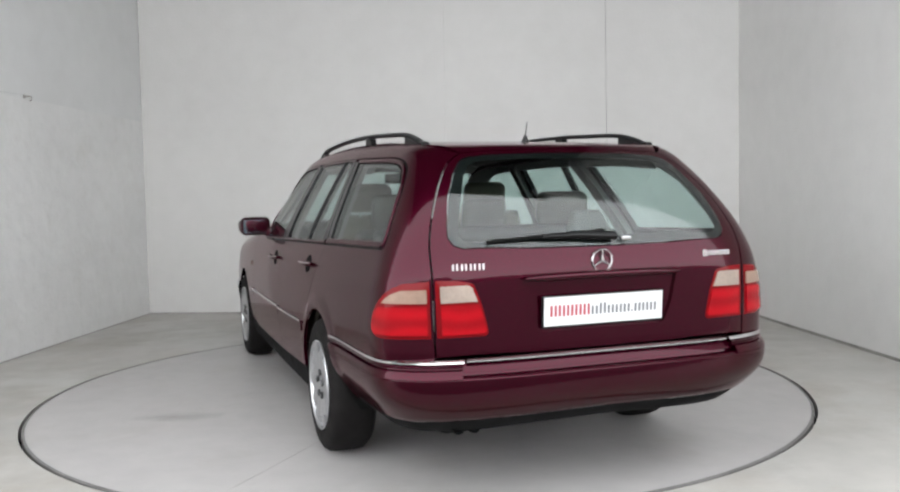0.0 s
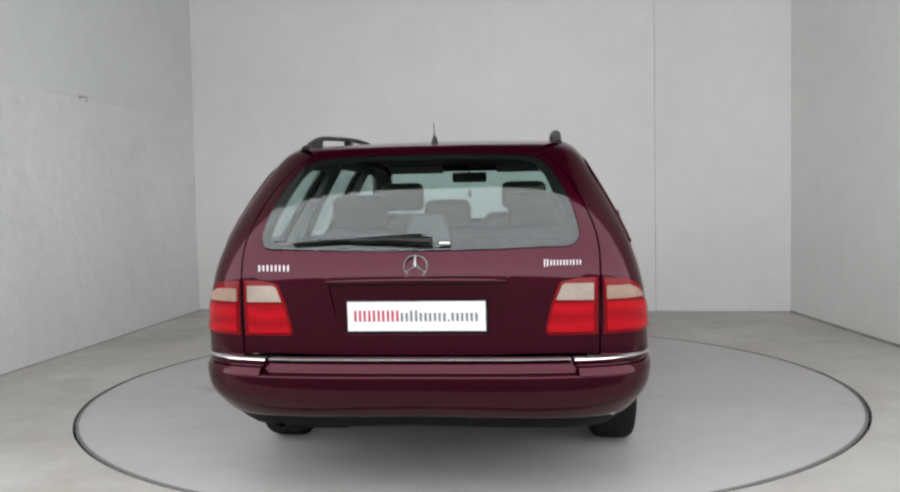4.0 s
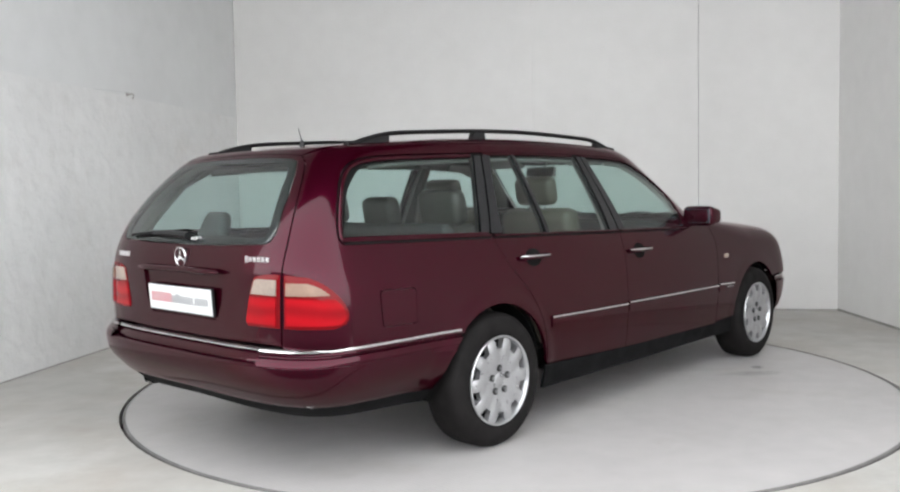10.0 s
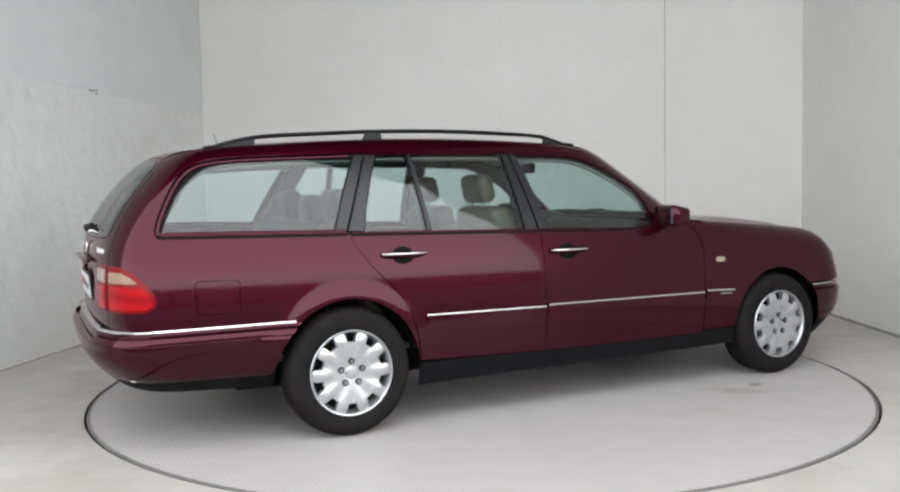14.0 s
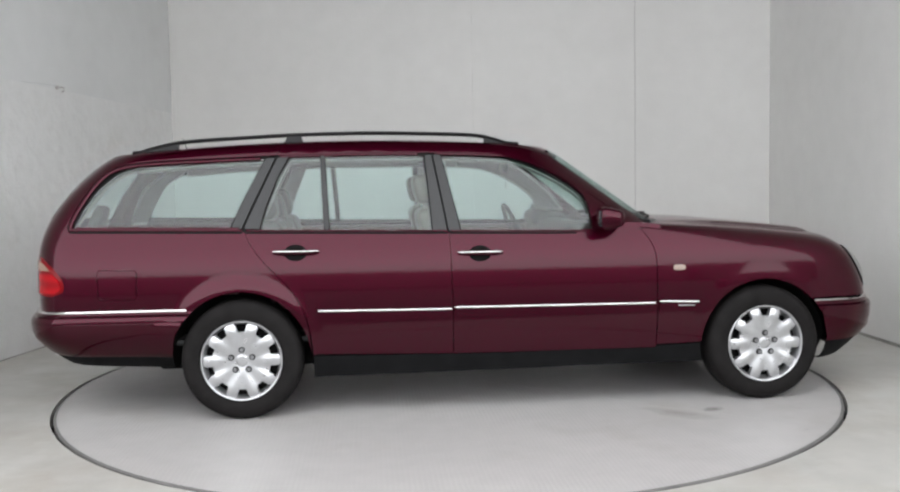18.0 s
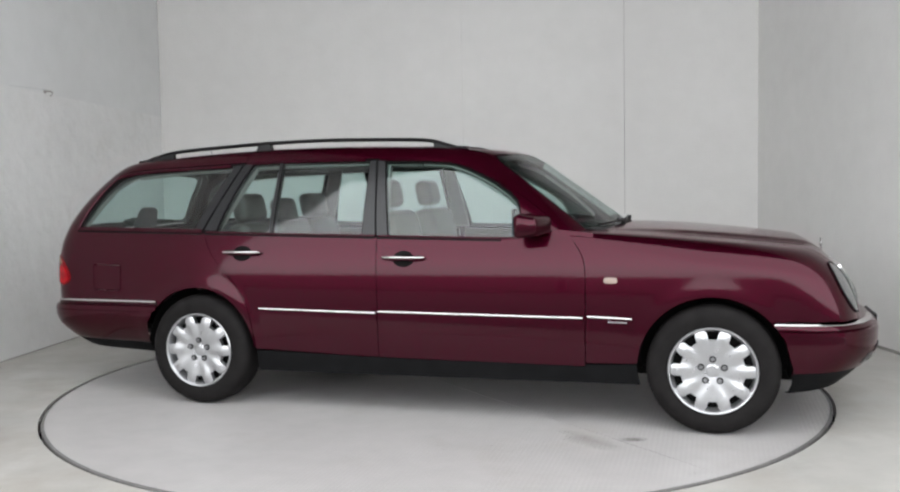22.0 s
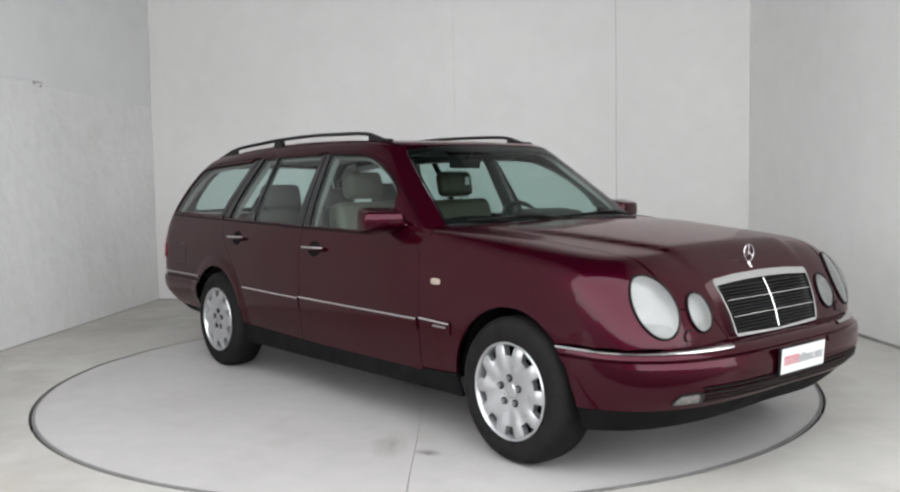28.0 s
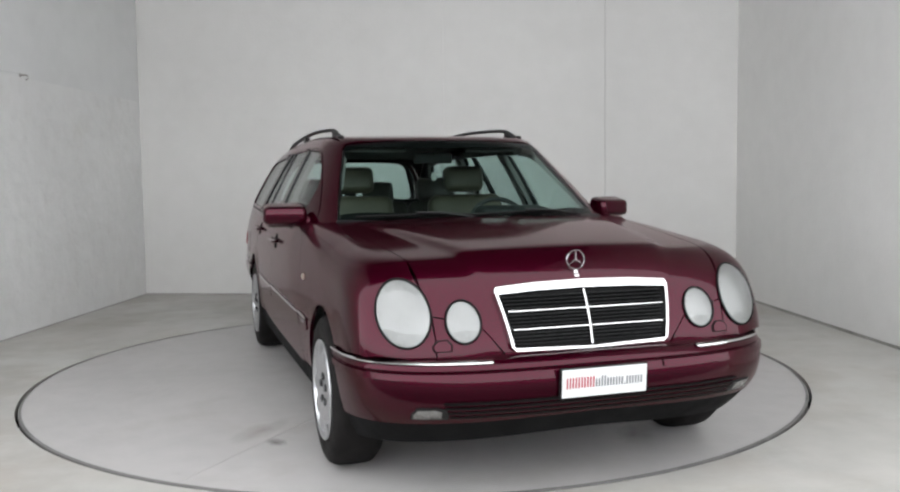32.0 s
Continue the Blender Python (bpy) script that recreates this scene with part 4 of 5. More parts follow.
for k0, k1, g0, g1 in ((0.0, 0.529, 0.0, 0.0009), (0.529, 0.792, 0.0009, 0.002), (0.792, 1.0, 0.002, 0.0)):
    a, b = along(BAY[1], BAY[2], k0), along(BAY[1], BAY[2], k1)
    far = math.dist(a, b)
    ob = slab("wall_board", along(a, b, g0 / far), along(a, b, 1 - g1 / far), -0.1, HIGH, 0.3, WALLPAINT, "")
    del ob["category"], ob["kind"]
    ob.parent = back_wall
# a dark backing seen in the joints
a, b = along(BAY[1], BAY[2], 0.02), along(BAY[1], BAY[2], 0.98)
ob = slab("joint_backing", (a[0] + 0.03, a[1] + 0.02), (b[0] + 0.03, b[1] + 0.02), -0.1, HIGH, 0.2, SEAL, "")
del ob["category"], ob["kind"]
ob.parent = back_wall

# dark strips in place of the shadow gap under right and back walls
def foot_strip(a, b, h, material, label):
    a, b = Vector((*a, 0)), Vector((*b, 0))
    d = (b - a).normalized()
    n = Vector((d.y, -d.x, 0))
    bm = bmesh.new()
    lo = [bm.verts.new(p) for p in (a - n * 0.01, b - n * 0.01, b + n * 0.006, a + n * 0.006)]
    hi = [bm.verts.new(v.co + Vector((0, 0, h))) for v in lo]
    bm.faces.new(hi)
    for i in range(4):
        bm.faces.new((lo[i], lo[(i + 1) % 4], hi[(i + 1) % 4], hi[i]))
    bmesh.ops.recalc_face_normals(bm, faces=bm.faces)
    return tagged(part("baseboard", bm, material), label, "baseboard", kind="structure")


# one grey serves the shadow gaps and the dirt along the plaster
GRIMESHADE = mat("grimy_shaded_wall_foot", (0.27, 0.26, 0.245), 0.9, noise_scale=3, spread=0.4)
foot_strip(BAY[2], BAY[3], 0.022, GRIMESHADE, "narrow dark strip in place of the shadow gap at the wall's foot")
foot_strip(BAY[0], BAY[1], 0.006, GRIMESHADE, "narrow dirty strip at the plaster wall's foot")
foot_strip(BAY[1], BAY[2], 0.012, GRIMESHADE, "narrow dark strip in place of the shadow gap at the wall's foot")

# iron hook in the plaster wall, with the cord line that runs from it
bm = rod((0, 0, 0), (0.05, 0, 0), 0.006, seg=8)
tube([(0.05, 0, 0), (0.065, 0, -0.012), (0.062, 0, -0.032), (0.045, 0, -0.036)], 0.005, 0.005, bm)
lathe([(0.0005, 0.0), (0.018, 0.0), (0.016, 0.006), (0.006, 0.008)], 12, "x", bm)
IRON = mat("dull_iron", (0.36, 0.34, 0.32), 0.6, 0.2)
hook = tagged(part("wall_hook", bm, IRON, smooth=40), "small dull iron hook in the plaster wall", "hook")
hook.matrix_basis = pose(-3.158, 1.70, 2.07, 0, 0, -5.6)
CORD = mat("grey_cord", (0.5, 0.5, 0.5), 0.8)
bm = tube([(0.006, -0.50, -0.012), (0.006, -0.25, 0.003), (0.006, 0.0, 0.012), (0.006, 0.12, 0.010)], 0.0022, 0.0022, seg=5)
part("cord", bm, CORD, hook, "thin grey cord")

# turntable: two half decks with a narrow joint
turntable = tagged(new("turntable"), "round pale concrete turntable flush with the floor", "turntable")
for k in (0, 1):
    bm = bmesh.new()
    a0 = radians(-41 + 180 * k)
    pts = [(R_DISC * math.cos(a0 + math.pi * i / 90), R_DISC * math.sin(a0 + math.pi * i / 90)) for i in range(91)]
    n_ = Vector((-math.sin(a0), math.cos(a0), 0)) * 0.0013
    top = [bm.verts.new(Vector((x, y, 0)) + n_) for x, y in pts]
    low = [bm.verts.new((v.co.x, v.co.y, -0.06)) for v in top]
    bm.faces.new(top)
    for i in range(91):
        bm.faces.new((low[i], low[(i + 1) % 91], top[(i + 1) % 91], top[i]))
    part("deck_half", bm, DISCMAT, turntable)
# ring added on the deck's edge, coloured dark to widen the gap's shadow line
bm = lathe([(R_DISC + 0.0005, -0.05), (R_DISC + 0.004, -0.002), (R_DISC + 0.0005, 0.0012), (R_DISC - 0.012, 0.0012)], 160, "z")
part("edge_ring", bm, mat("dark_deck_edge", (0.16, 0.155, 0.15), 0.6, 0.3, noise_scale=5, spread=0.3), turntable, "dark ring that widens the gap's dark line")

# marks lying on the deck: oil smudge, rubber scuffs, chalk specks
def blot(name, at, size, turn, material, parent, seed, label):
    rnd = random.Random(seed)
    bm = bmesh.new()
    ring = []
    for i in range(26):
        a = 2 * math.pi * i / 26
        r = 0.5 * (0.75 + 0.5 * rnd.random())
        ring.append(bm.verts.new((r * size[0] * math.cos(a), r * size[1] * math.sin(a), 0)))
    bm.faces.new(ring)
    ob = part(name, bm, material, parent, label)
    ob.matrix_basis = pose(at[0], at[1], 0.0022, 0, 0, turn)
    return ob


SMUDGE = bpy.data.materials.new("soft_smudge")
SMUDGE.use_nodes = True
nt = SMUDGE.node_tree
b = nt.nodes["Principled BSDF"]
b.inputs["Base Color"].default_value, b.inputs["Roughness"].default_value = (0.14, 0.12, 0.10, 1), 0.7
co, gr, nz = nt.nodes.new("ShaderNodeTexCoord"), nt.nodes.new("ShaderNodeTexGradient"), nt.nodes.new("ShaderNodeTexNoise")
mp, mu = nt.nodes.new("ShaderNodeMapping"), nt.nodes.new("ShaderNodeMath")
gr.gradient_type = "SPHERICAL"
mp.inputs["Location"].default_value, mp.inputs["Scale"].default_value = (-1, -1, 0), (2, 2, 0)
nz.inputs["Scale"].default_value = 6
mu.operation = "MULTIPLY"
nz.inputs["Detail"].default_value = 5
nt.links.new(co.outputs["Generated"], mp.inputs["Vector"])
nt.links.new(mp.outputs[0], gr.inputs["Vector"])
nt.links.new(co.outputs["Generated"], nz.inputs["Vector"])
nt.links.new(gr.outputs["Fac"], mu.inputs[0])
nt.links.new(nz.outputs["Fac"], mu.inputs[1])
nt.links.new(mu.outputs[0], b.inputs["Alpha"])
blot("oil_smudge", (1.31, -1.06), (0.15, 0.09), 20, SMUDGE, turntable, 1, "dark oil smudge")
FAINT = SMUDGE.copy()
FAINT.name = "faint_stain"
half = FAINT.node_tree.nodes.new("ShaderNodeMath")
half.operation, half.inputs[1].default_value = "MULTIPLY", 0.5
FAINT.node_tree.links.new(FAINT.node_tree.nodes["Math"].outputs[0], half.inputs[0])
FAINT.node_tree.links.new(half.outputs[0], FAINT.node_tree.nodes["Principled BSDF"].inputs["Alpha"])
FAINT.node_tree.nodes["Principled BSDF"].inputs["Base Color"].default_value = (0.36, 0.31, 0.26, 1)
blot("rust_stain", (1.12, -1.12), (0.42, 0.2), 140, FAINT, turntable, 2, "faint brown stain")
blot("scuff", (-0.2, 1.5), (0.6, 0.2), 75, FAINT, turntable, 4, "faint tyre scuff")
blot("scuff", (1.75, 0.55), (0.4, 0.18), -30, FAINT, turntable, 5, "faint tyre scuff")


# ---- the car's lamps, trim and badges ----
def S2(q, side, form=lower):
    return on_side(q, side, form)


RIBS = mat("ribbed_lamp_reflector", (0.22, 0.218, 0.215), 0.36, 0.45, 0.0, 9, 0.35, bump=0.004, bump_scale=22)
FOGLENS = mat("dull_fog_lamp_lens", (0.12, 0.115, 0.11), 0.3, coat=0.3, noise_scale=30, spread=0.3)


def oval(cy, cz, ry, rz, side, n=36, lean=0.0):
    return [((cy + ry * math.cos(a) + lean * rz * math.sin(a)) * side, cz + rz * math.sin(a)) for a in np.linspace(0, 2 * math.pi, n + 1)[:-1]]


for side in (-1, 1):
    # tail lamps: an outer one on the wing, an inner one on the tailgate
    dd = (0.75, -0.66 * side, 0)
    outer_loop = np.concatenate([on_rear([(0.692 * side, 0.672), (0.694 * side, 0.78), (0.693 * side, 0.886)]), S2([tuple(p) for p in spline([(-1.02, 0.878), (-0.965, 0.84), (-0.905, 0.775), (-0.885, 0.725), (-0.90, 0.69), (-0.95, 0.672)], 4)], side, upper)])
    lamp = panel("tail_lamp", outer_loop, dd, upper, DEEPRED, car, cell=0.02, raise_by=0.001, dome=0.005, label="red tail lamp with a pale upper field")
    fields = (("indicator_field", AMBERLENS, 0.802, 0.856, [(-1.02, 0.854), (-0.985, 0.832), (-0.957, 0.803)], "pale pinkish indicator field"),
                            ("red_field", REDLENS, 0.684, 0.795, [(-0.945, 0.792), (-0.915, 0.762), (-0.900, 0.725), (-0.905, 0.704), (-0.93, 0.686)], "bright red lower field"))
    for nm, m_, z0, z1, ends, lb in fields:
        loop_ = np.concatenate([on_rear([(0.704 * side, z0), (0.704 * side, z1)]), S2([tuple(p) for p in spline(ends, 4)], side, upper)])
        panel(nm, loop_, dd, upper, m_, lamp, cell=0.015, raise_by=0.0075, lip=0.006, label=lb)
    inner = [(0.674, 0.672), (0.677, 0.78), (0.677, 0.888), (0.60, 0.886), (0.545, 0.876), (0.53, 0.868), (0.50, 0.79), (0.478, 0.70), (0.478, 0.682), (0.49, 0.672)]
    lamp = panel("tail_lamp", on_rear([(y * side, z) for y, z in inner]), (1, 0, 0), upper, DEEPRED, tailgate, cell=0.02, raise_by=0.001, dome=0.005, label="red inner tail lamp")
    for nm, m_, loop_, lb in (("reversing_field", SMOKELENS, [(0.660, 0.801), (0.661, 0.867), (0.555, 0.868), (0.540, 0.860), (0.517, 0.803)], "pale reversing field"),
                              ("red_field", REDLENS, [(0.657, 0.682), (0.660, 0.795), (0.512, 0.795), (0.497, 0.745), (0.486, 0.70), (0.490, 0.684)], "bright red lower field")):
        panel(nm, on_rear([(y * side, z) for y, z in loop_]), (1, 0, 0), upper, m_, lamp, cell=0.015, raise_by=0.0075, lip=0.006, label=lb)
    # twin oval headlamps
    hd = (-0.86, -0.42 * side, -0.25)
    for cy, cz, ry, rz, k in ((0.702, 0.712, 0.094, 0.118, 0.020), (0.492, 0.676, 0.066, 0.075, 0.016)):
        ring = on_front(oval(cy, cz, ry, rz, side))
        bowl = panel("headlamp", ring, hd if cy > 0.6 else (-1, 0, -0.2), lower, RIBS, car, cell=0.02, raise_by=0.003, gap=0.004, dome=0.004, lip=0.01, label="oval headlamp with a clear ribbed lens")
        panel("lens", ring, hd if cy > 0.6 else (-1, 0, -0.2), lower, CLEAR, bowl, cell=0.02, raise_by=0.008, gap=0.004, dome=k, lip=0.008, label="clear domed lens")
        nr = slope(lower, ring)
        bm = tube([p + q * 0.004 for p, q in zip(list(ring) + [ring[0]], list(nr) + [nr[0]])], 0.0045, 0.0045, seg=8)
        part("lamp_seal", bm, SEAL, bowl, "dark seal ring", smooth=50)
    panel("washer_seal", on_front([(y * side, z) for y, z in [(0.611, 0.574), (0.619, 0.597), (0.600, 0.620), (0.556, 0.622), (0.538, 0.60), (0.541, 0.574)]]), (-1, 0, -0.1), lower, SEAL, front_bumper, cell=0.02, raise_by=0.002, lip=0.004)
    panel("washer_flap", on_front([(y * side, z) for y, z in [(0.605, 0.578), (0.612, 0.597), (0.595, 0.615), (0.56, 0.617), (0.545, 0.60), (0.548, 0.578)]]), (-1, 0, -0.1), lower, PAINT, front_bumper, cell=0.02, raise_by=0.006, lip=0.008)
    # side repeater and small nameplate bars
    rep = [(2.312 + 0.072 * (0.5 + 0.5 * math.copysign(abs(math.cos(a)) ** 0.6, math.cos(a))), 0.747 + 0.017 * math.copysign(abs(math.sin(a)) ** 0.6, math.sin(a))) for a in np.linspace(0, 2 * math.pi, 17)[:-1]]
    panel("side_repeater", S2(rep, side), (0, -side, 0), lower, SMOKELENS, car, cell=0.015, raise_by=0.004, dome=0.006, lip=0.006, label="small pale side indicator lamp")
    panel("nameplate_bar", S2([(2.335, 0.536), (2.335, 0.548), (2.43, 0.547), (2.43, 0.535)], side), (0, -side, 0), lower, DULLTRIM, car, cell=0.03, raise_by=0.011, lip=0.004)
    # door mirror
    my, mw = (0.925, 0.215) if side < 0 else (0.922, 0.20)
    at = (1.955, my * side, 1.022)
    bm = box((0.13, mw, 0.124), at, 0.035, (0, 0, 8 * side), 4)
    for v in bm.verts:
        k = (v.co.y * side - my + mw / 2) / mw
        if v.co.x > 1.97:
            v.co.x += 0.02 * (1 - k)
            v.co.z += (1.022 - v.co.z) * 0.25
    mirror = part("door_mirror", bm, PAINT, car, smooth=40)
    bm = box((0.10, 0.10, 0.05), (1.96, 0.82 * side, 0.985), 0.018, (0, 0, 20 * side), 3)
    part("mirror_arm", bm, PAINT, mirror, smooth=40)
    bm = box((0.006, mw - 0.05, 0.085), (1.894, (my + 0.004) * side, 1.022), 0.0, (0, 0, 8 * side))
    part("mirror_glass", bm, MIRROR, mirror, "mirror glass")
    # roof rail on three feet
    rail = spline([(-0.60, 1.395), (-0.56, 1.416), (-0.476, 1.443), (-0.314, 1.473), (0.0, 1.492), (0.28, 1.505), (0.68, 1.511), (1.10, 1.501), (1.296, 1.490), (1.393, 1.467), (1.46, 1.445), (1.53, 1.41)], 5)
    base = on_top([(p[0], 0.542 * side) for p in rail], upper)
    pts = [(p[0], 0.542 * side, max(p[1], q[2] + 0.003)) for p, q in zip(rail, base)]
    roof_rail = part("roof_rail", tube(pts, 0.019, 0.011, seg=10), BLACK, car, "black roof rail", smooth=50)
    for x0, x1, n_ in ((0.217, 0.323, 3), (-0.585, -0.354, 7), (1.334, 1.515, 7)):
        xs = np.linspace(x0, x1, n_)
        q = on_top([(x, 0.542 * side) for x in xs], upper)
        bm = bmesh.new()
        zt = lambda x: np.interp(x, [p[0] for p in rail], [p[1] for p in rail])
        lo_ = [(p[0], p[2] - 0.004) for p in q]
        hi_ = [(x + (0.022 if n_ == 3 and x < 0.25 else -0.012 if n_ == 3 and x > 0.3 else 0), max(zt(x), z + 0.006)) for x, z in lo_[::-1]]
        prof = lo_ + hi_
        f0 = [bm.verts.new((x, 0.542 * side - 0.015, z)) for x, z in prof]
        f1 = [bm.verts.new((x, 0.542 * side + 0.015, z)) for x, z in prof]
        bm.faces.new(f0)
        bm.faces.new(f1[::-1])
        for i in range(len(prof)):
            k = (i + 1) % len(prof)
            bm.faces.new((f0[i], f1[i], f1[k], f0[k]))
        bmesh.ops.recalc_face_normals(bm, faces=bm.faces)
        part("rail_foot", bm, BLACK, roof_rail)
    # fog lamp in the front bumper
    fog = panel("fog_lamp", on_front([(y * side, z) for y, z in [(0.70, 0.342), (0.704, 0.366), (0.69, 0.392), (0.62, 0.396), (0.588, 0.388), (0.574, 0.364), (0.577, 0.342)]], front_bumper_form), (-0.9, -0.4 * side, 0), front_bumper_form, BLACK, front_bumper, cell=0.02, raise_by=0.002, lip=0.006, label="recessed fog lamp")
    panel("lens", on_front([(y * side, z) for y, z in [(0.694, 0.347), (0.697, 0.365), (0.684, 0.386), (0.625, 0.389), (0.602, 0.380), (0.598, 0.350)]], front_bumper_form), (-0.9, -0.4 * side, 0), front_bumper_form, FOGLENS, fog, cell=0.015, raise_by=0.004, dome=0.008, lip=0.006)

# fuel flap on the right
panel("fuel_flap", S2(FLAP, -1, upper), (0.5, 0.78, -0.3), upper, PAINT, car, cell=0.02, raise_by=0.0015, lip=0.008, gap=0.0012)

# grille: chrome frame, two halves of dark fins
fr = [(-0.362, 0.768), (-0.355, 0.782), (-0.2, 0.792), (0, 0.796), (0.2, 0.792), (0.355, 0.782), (0.362, 0.768), (0.322, 0.575), (0.305, 0.562), (0, 0.556), (-0.305, 0.562), (-0.322, 0.575)]
fi = [(-0.350, 0.757), (-0.2, 0.765), (0, 0.768), (0.2, 0.765), (0.350, 0.757), (0.312, 0.574), (0, 0.565), (-0.312, 0.574)]
gdir = (-1, 0, -0.15)
grille = panel("grille_frame", on_front(fr), gdir, lower, CHROME, car, cell=0.02, raise_by=0.022, lip=0.03, holes=[on_front(fi)], gap=0.0, label="bright chrome grille frame")
panel("grille_back", on_front(fi), gdir, lower, SEAL, grille, raise_by=0.0025, gap=-0.004, lip=0.001)
for i in range(14):
    z = 0.586 + i * 0.0125
    w = 0.298 + (z - 0.58) * 0.2
    big = i in (4, 9)
    for sgn in (-1, 1):
        p = on_front([(sgn * y, z) for y in np.linspace(0.006, w, 7)])
        nr = slope(lower, p)
        part("grille_bar" if big else "grille_fin", tube(p + nr * (0.018 if big else 0.012), 0.006, 0.004 if big else 0.0028, seg=6), CHROME if big else BLACK, grille, "thin bright bar" if big else "")
p = on_front([(0, z) for z in np.linspace(0.572, 0.762, 6)])
part("grille_bar", tube(p + slope(lower, p) * 0.02, 0.0045, 0.005, seg=6, flat_up=(0, 1, 0)), CHROME, grille, "bright upright bar")


def ring_badge(radius, wire, material, name, parent, at, rot, label):
    """A plain ring with three spokes."""
    bm = tube([(radius * math.cos(a), 0, radius * math.sin(a)) for a in np.linspace(0, 2 * math.pi, 33)], wire, wire, seg=6, flat_up=(0, 1, 0))
    for k in range(3):
        a = radians(90 + 120 * k)
        rod((0, 0, 0), (radius * math.cos(a), 0, radius * math.sin(a)), wire * 1.6, bm, 6, wire * 0.6)
    ob = part(name, bm, material, parent, label, smooth=40)
    ob.matrix_basis = pose(*at, *rot)
    return ob


q = on_rear([(0, 0.935)])[0]
ring_badge(0.043, 0.0042, CHROME, "ring_badge", tailgate, (q[0] - 0.006, 0, 0.935), (-3, 0, 90), "chrome ring badge with three spokes")
q = on_top([(3.42, 0)])[0]
orn = ring_badge(0.037, 0.0022, CHROME, "bonnet_ornament", bonnet, (3.405, 0, q[2] + 0.062), (0, 0, 90), "upright chrome ring ornament")
part("ornament_foot", lathe([(0.0005, 0.022), (0.007, 0.018), (0.009, 0.008), (0.016, 0.002), (0.018, -0.004)], 16, "z"), CHROME, bonnet).matrix_basis = pose(3.405, 0, q[2] + 0.003)

# letter-sized bright bars of the model badges
def badge_bars(y0, y1, z, n, tall, parent):
    ys = np.linspace(y0, y1, n)
    for y, t in zip(ys, tall):
        p = on_rear([(y, z)])[0]
        w = abs(y1 - y0) / (n - 1) * 0.72
        bm = box((0.005, w * 0.3, t), (p[0] - 0.002, y - w * 0.33, z), 0.001)
        box((0.005, w * 0.3, t), (p[0] - 0.002, y + w * 0.33, z), 0.001, bm=bm)
        part("badge_bar", bm, SATIN, parent)


badge_bars(0.60, 0.50, 0.932, 4, (0.024, 0.024, 0.024, 0.024), tailgate)
badge_bars(-0.485, -0.605, 0.942, 6, (0.028, 0.02, 0.02, 0.02, 0.02, 0.02), tailgate)


def number_plate(w, h, at, rot, parent, flip, label):
    """A white plate with bars for its print, in a black holder."""
    bm = box((0.012, w + 0.012, h + 0.012), (0, 0, -0.002), 0.004)
    holder = part("plate_holder", bm, BLACK, parent)
    holder.matrix_basis = pose(*at, *rot)
    plate = part("plate", box((0.004, w, h), (-0.009 * flip, 0, 0), 0.0015), WHITE, holder, label)
    x = -w * 0.455
    for i in range(14):
        red = i < 5
        cw = w * (0.022 if i == 10 else 0.064)
        tall = h * (0.38 if red or i == 6 else 0.07 if i == 10 else 0.29)
        for k in ((0.2, 0.74) if i != 10 else (0.4,)):  # two strokes to a letter
            bm = box((0.0012, cw * 0.27 if i != 10 else cw * 0.6, tall), (-0.0112 * flip, -flip * (x + cw * k), -h * 0.17 + tall / 2), 0)
            part("print_bar", bm, REDINK if red else GREYINK, holder)
        x += cw + w * 0.004
    return holder


q = on_rear([(0, 0.75)])[0]
recess = panel("plate_recess", recess_loop, (1, 0, 0), upper, PAINT, tailgate, raise_by=-0.012, gap=-0.004, lip=0.002)
number_plate(0.52, 0.112, (q[0] - 0.004, 0, 0.75), (0, -4, 0), tailgate, 1, "white plate printed with red and grey bars")
pts = on_rear([(y, 0.881 + 0.004 * (1 - (y / 0.34) ** 2)) for y in np.linspace(-0.338, 0.338, 17)])
part("tailgate_handle", tube([p + np.array((-0.022, 0, 0)) for p in pts], 0.022, 0.0145, seg=14, taper=[0.35, 0.8] + [1] * 13 + [0.8, 0.35]), PAINT, tailgate, smooth=60)
q = on_front([(0, 0.46)], front_bumper_form)[0]
number_plate(0.34, 0.103, (q[0] + 0.012, -0.012, 0.460), (0, 4, 0), front_bumper, -1, "white plate printed with red and grey bars")
for z in (0.346, 0.365, 0.384, 0.403):
    band("air_slot", front_bumper_form, 3.08, 1, [(z, -0.002), (z, 0.0035), (z + 0.009, 0.0035), (z + 0.009, -0.002)], (-49.5, 49.5), SEAL, front_bumper, 40)
for sgn in (-1, 1):
    band("bumper_strip", front_bumper_form, 3.08, 1, [(0.49, -0.002), (0.49, 0.006), (0.512, 0.007), (0.514, -0.002)], sorted((24 * sgn, 89 * sgn)), PAINT, front_bumper, 40)

# rear wiper, its motor cover and the washer jet
w0, w1 = on_rear([(-0.03, 1.03), (0.47, 1.012)])
arm = on_rear([(-0.06, 1.022), (0.1, 1.03), (0.25, 1.028)])
bm = tube([p + np.array((-0.022, 0, 0.006)) for p in arm], 0.018, 0.013, taper=[1.4, 1.1, 0.6])
wiper = part("rear_wiper", bm, BLACK, tailgate, smooth=50)
bl = on_rear([(y, 1.018 + 0.03 * (0.47 - y) / 0.5) for y in np.linspace(0.47, -0.02, 8)])
part("wiper_blade", tube([p + np.array((-0.014, 0, 0.004)) for p in bl], 0.009, 0.007), SEAL, wiper)
q = on_rear([(-0.11, 1.018)])[0]
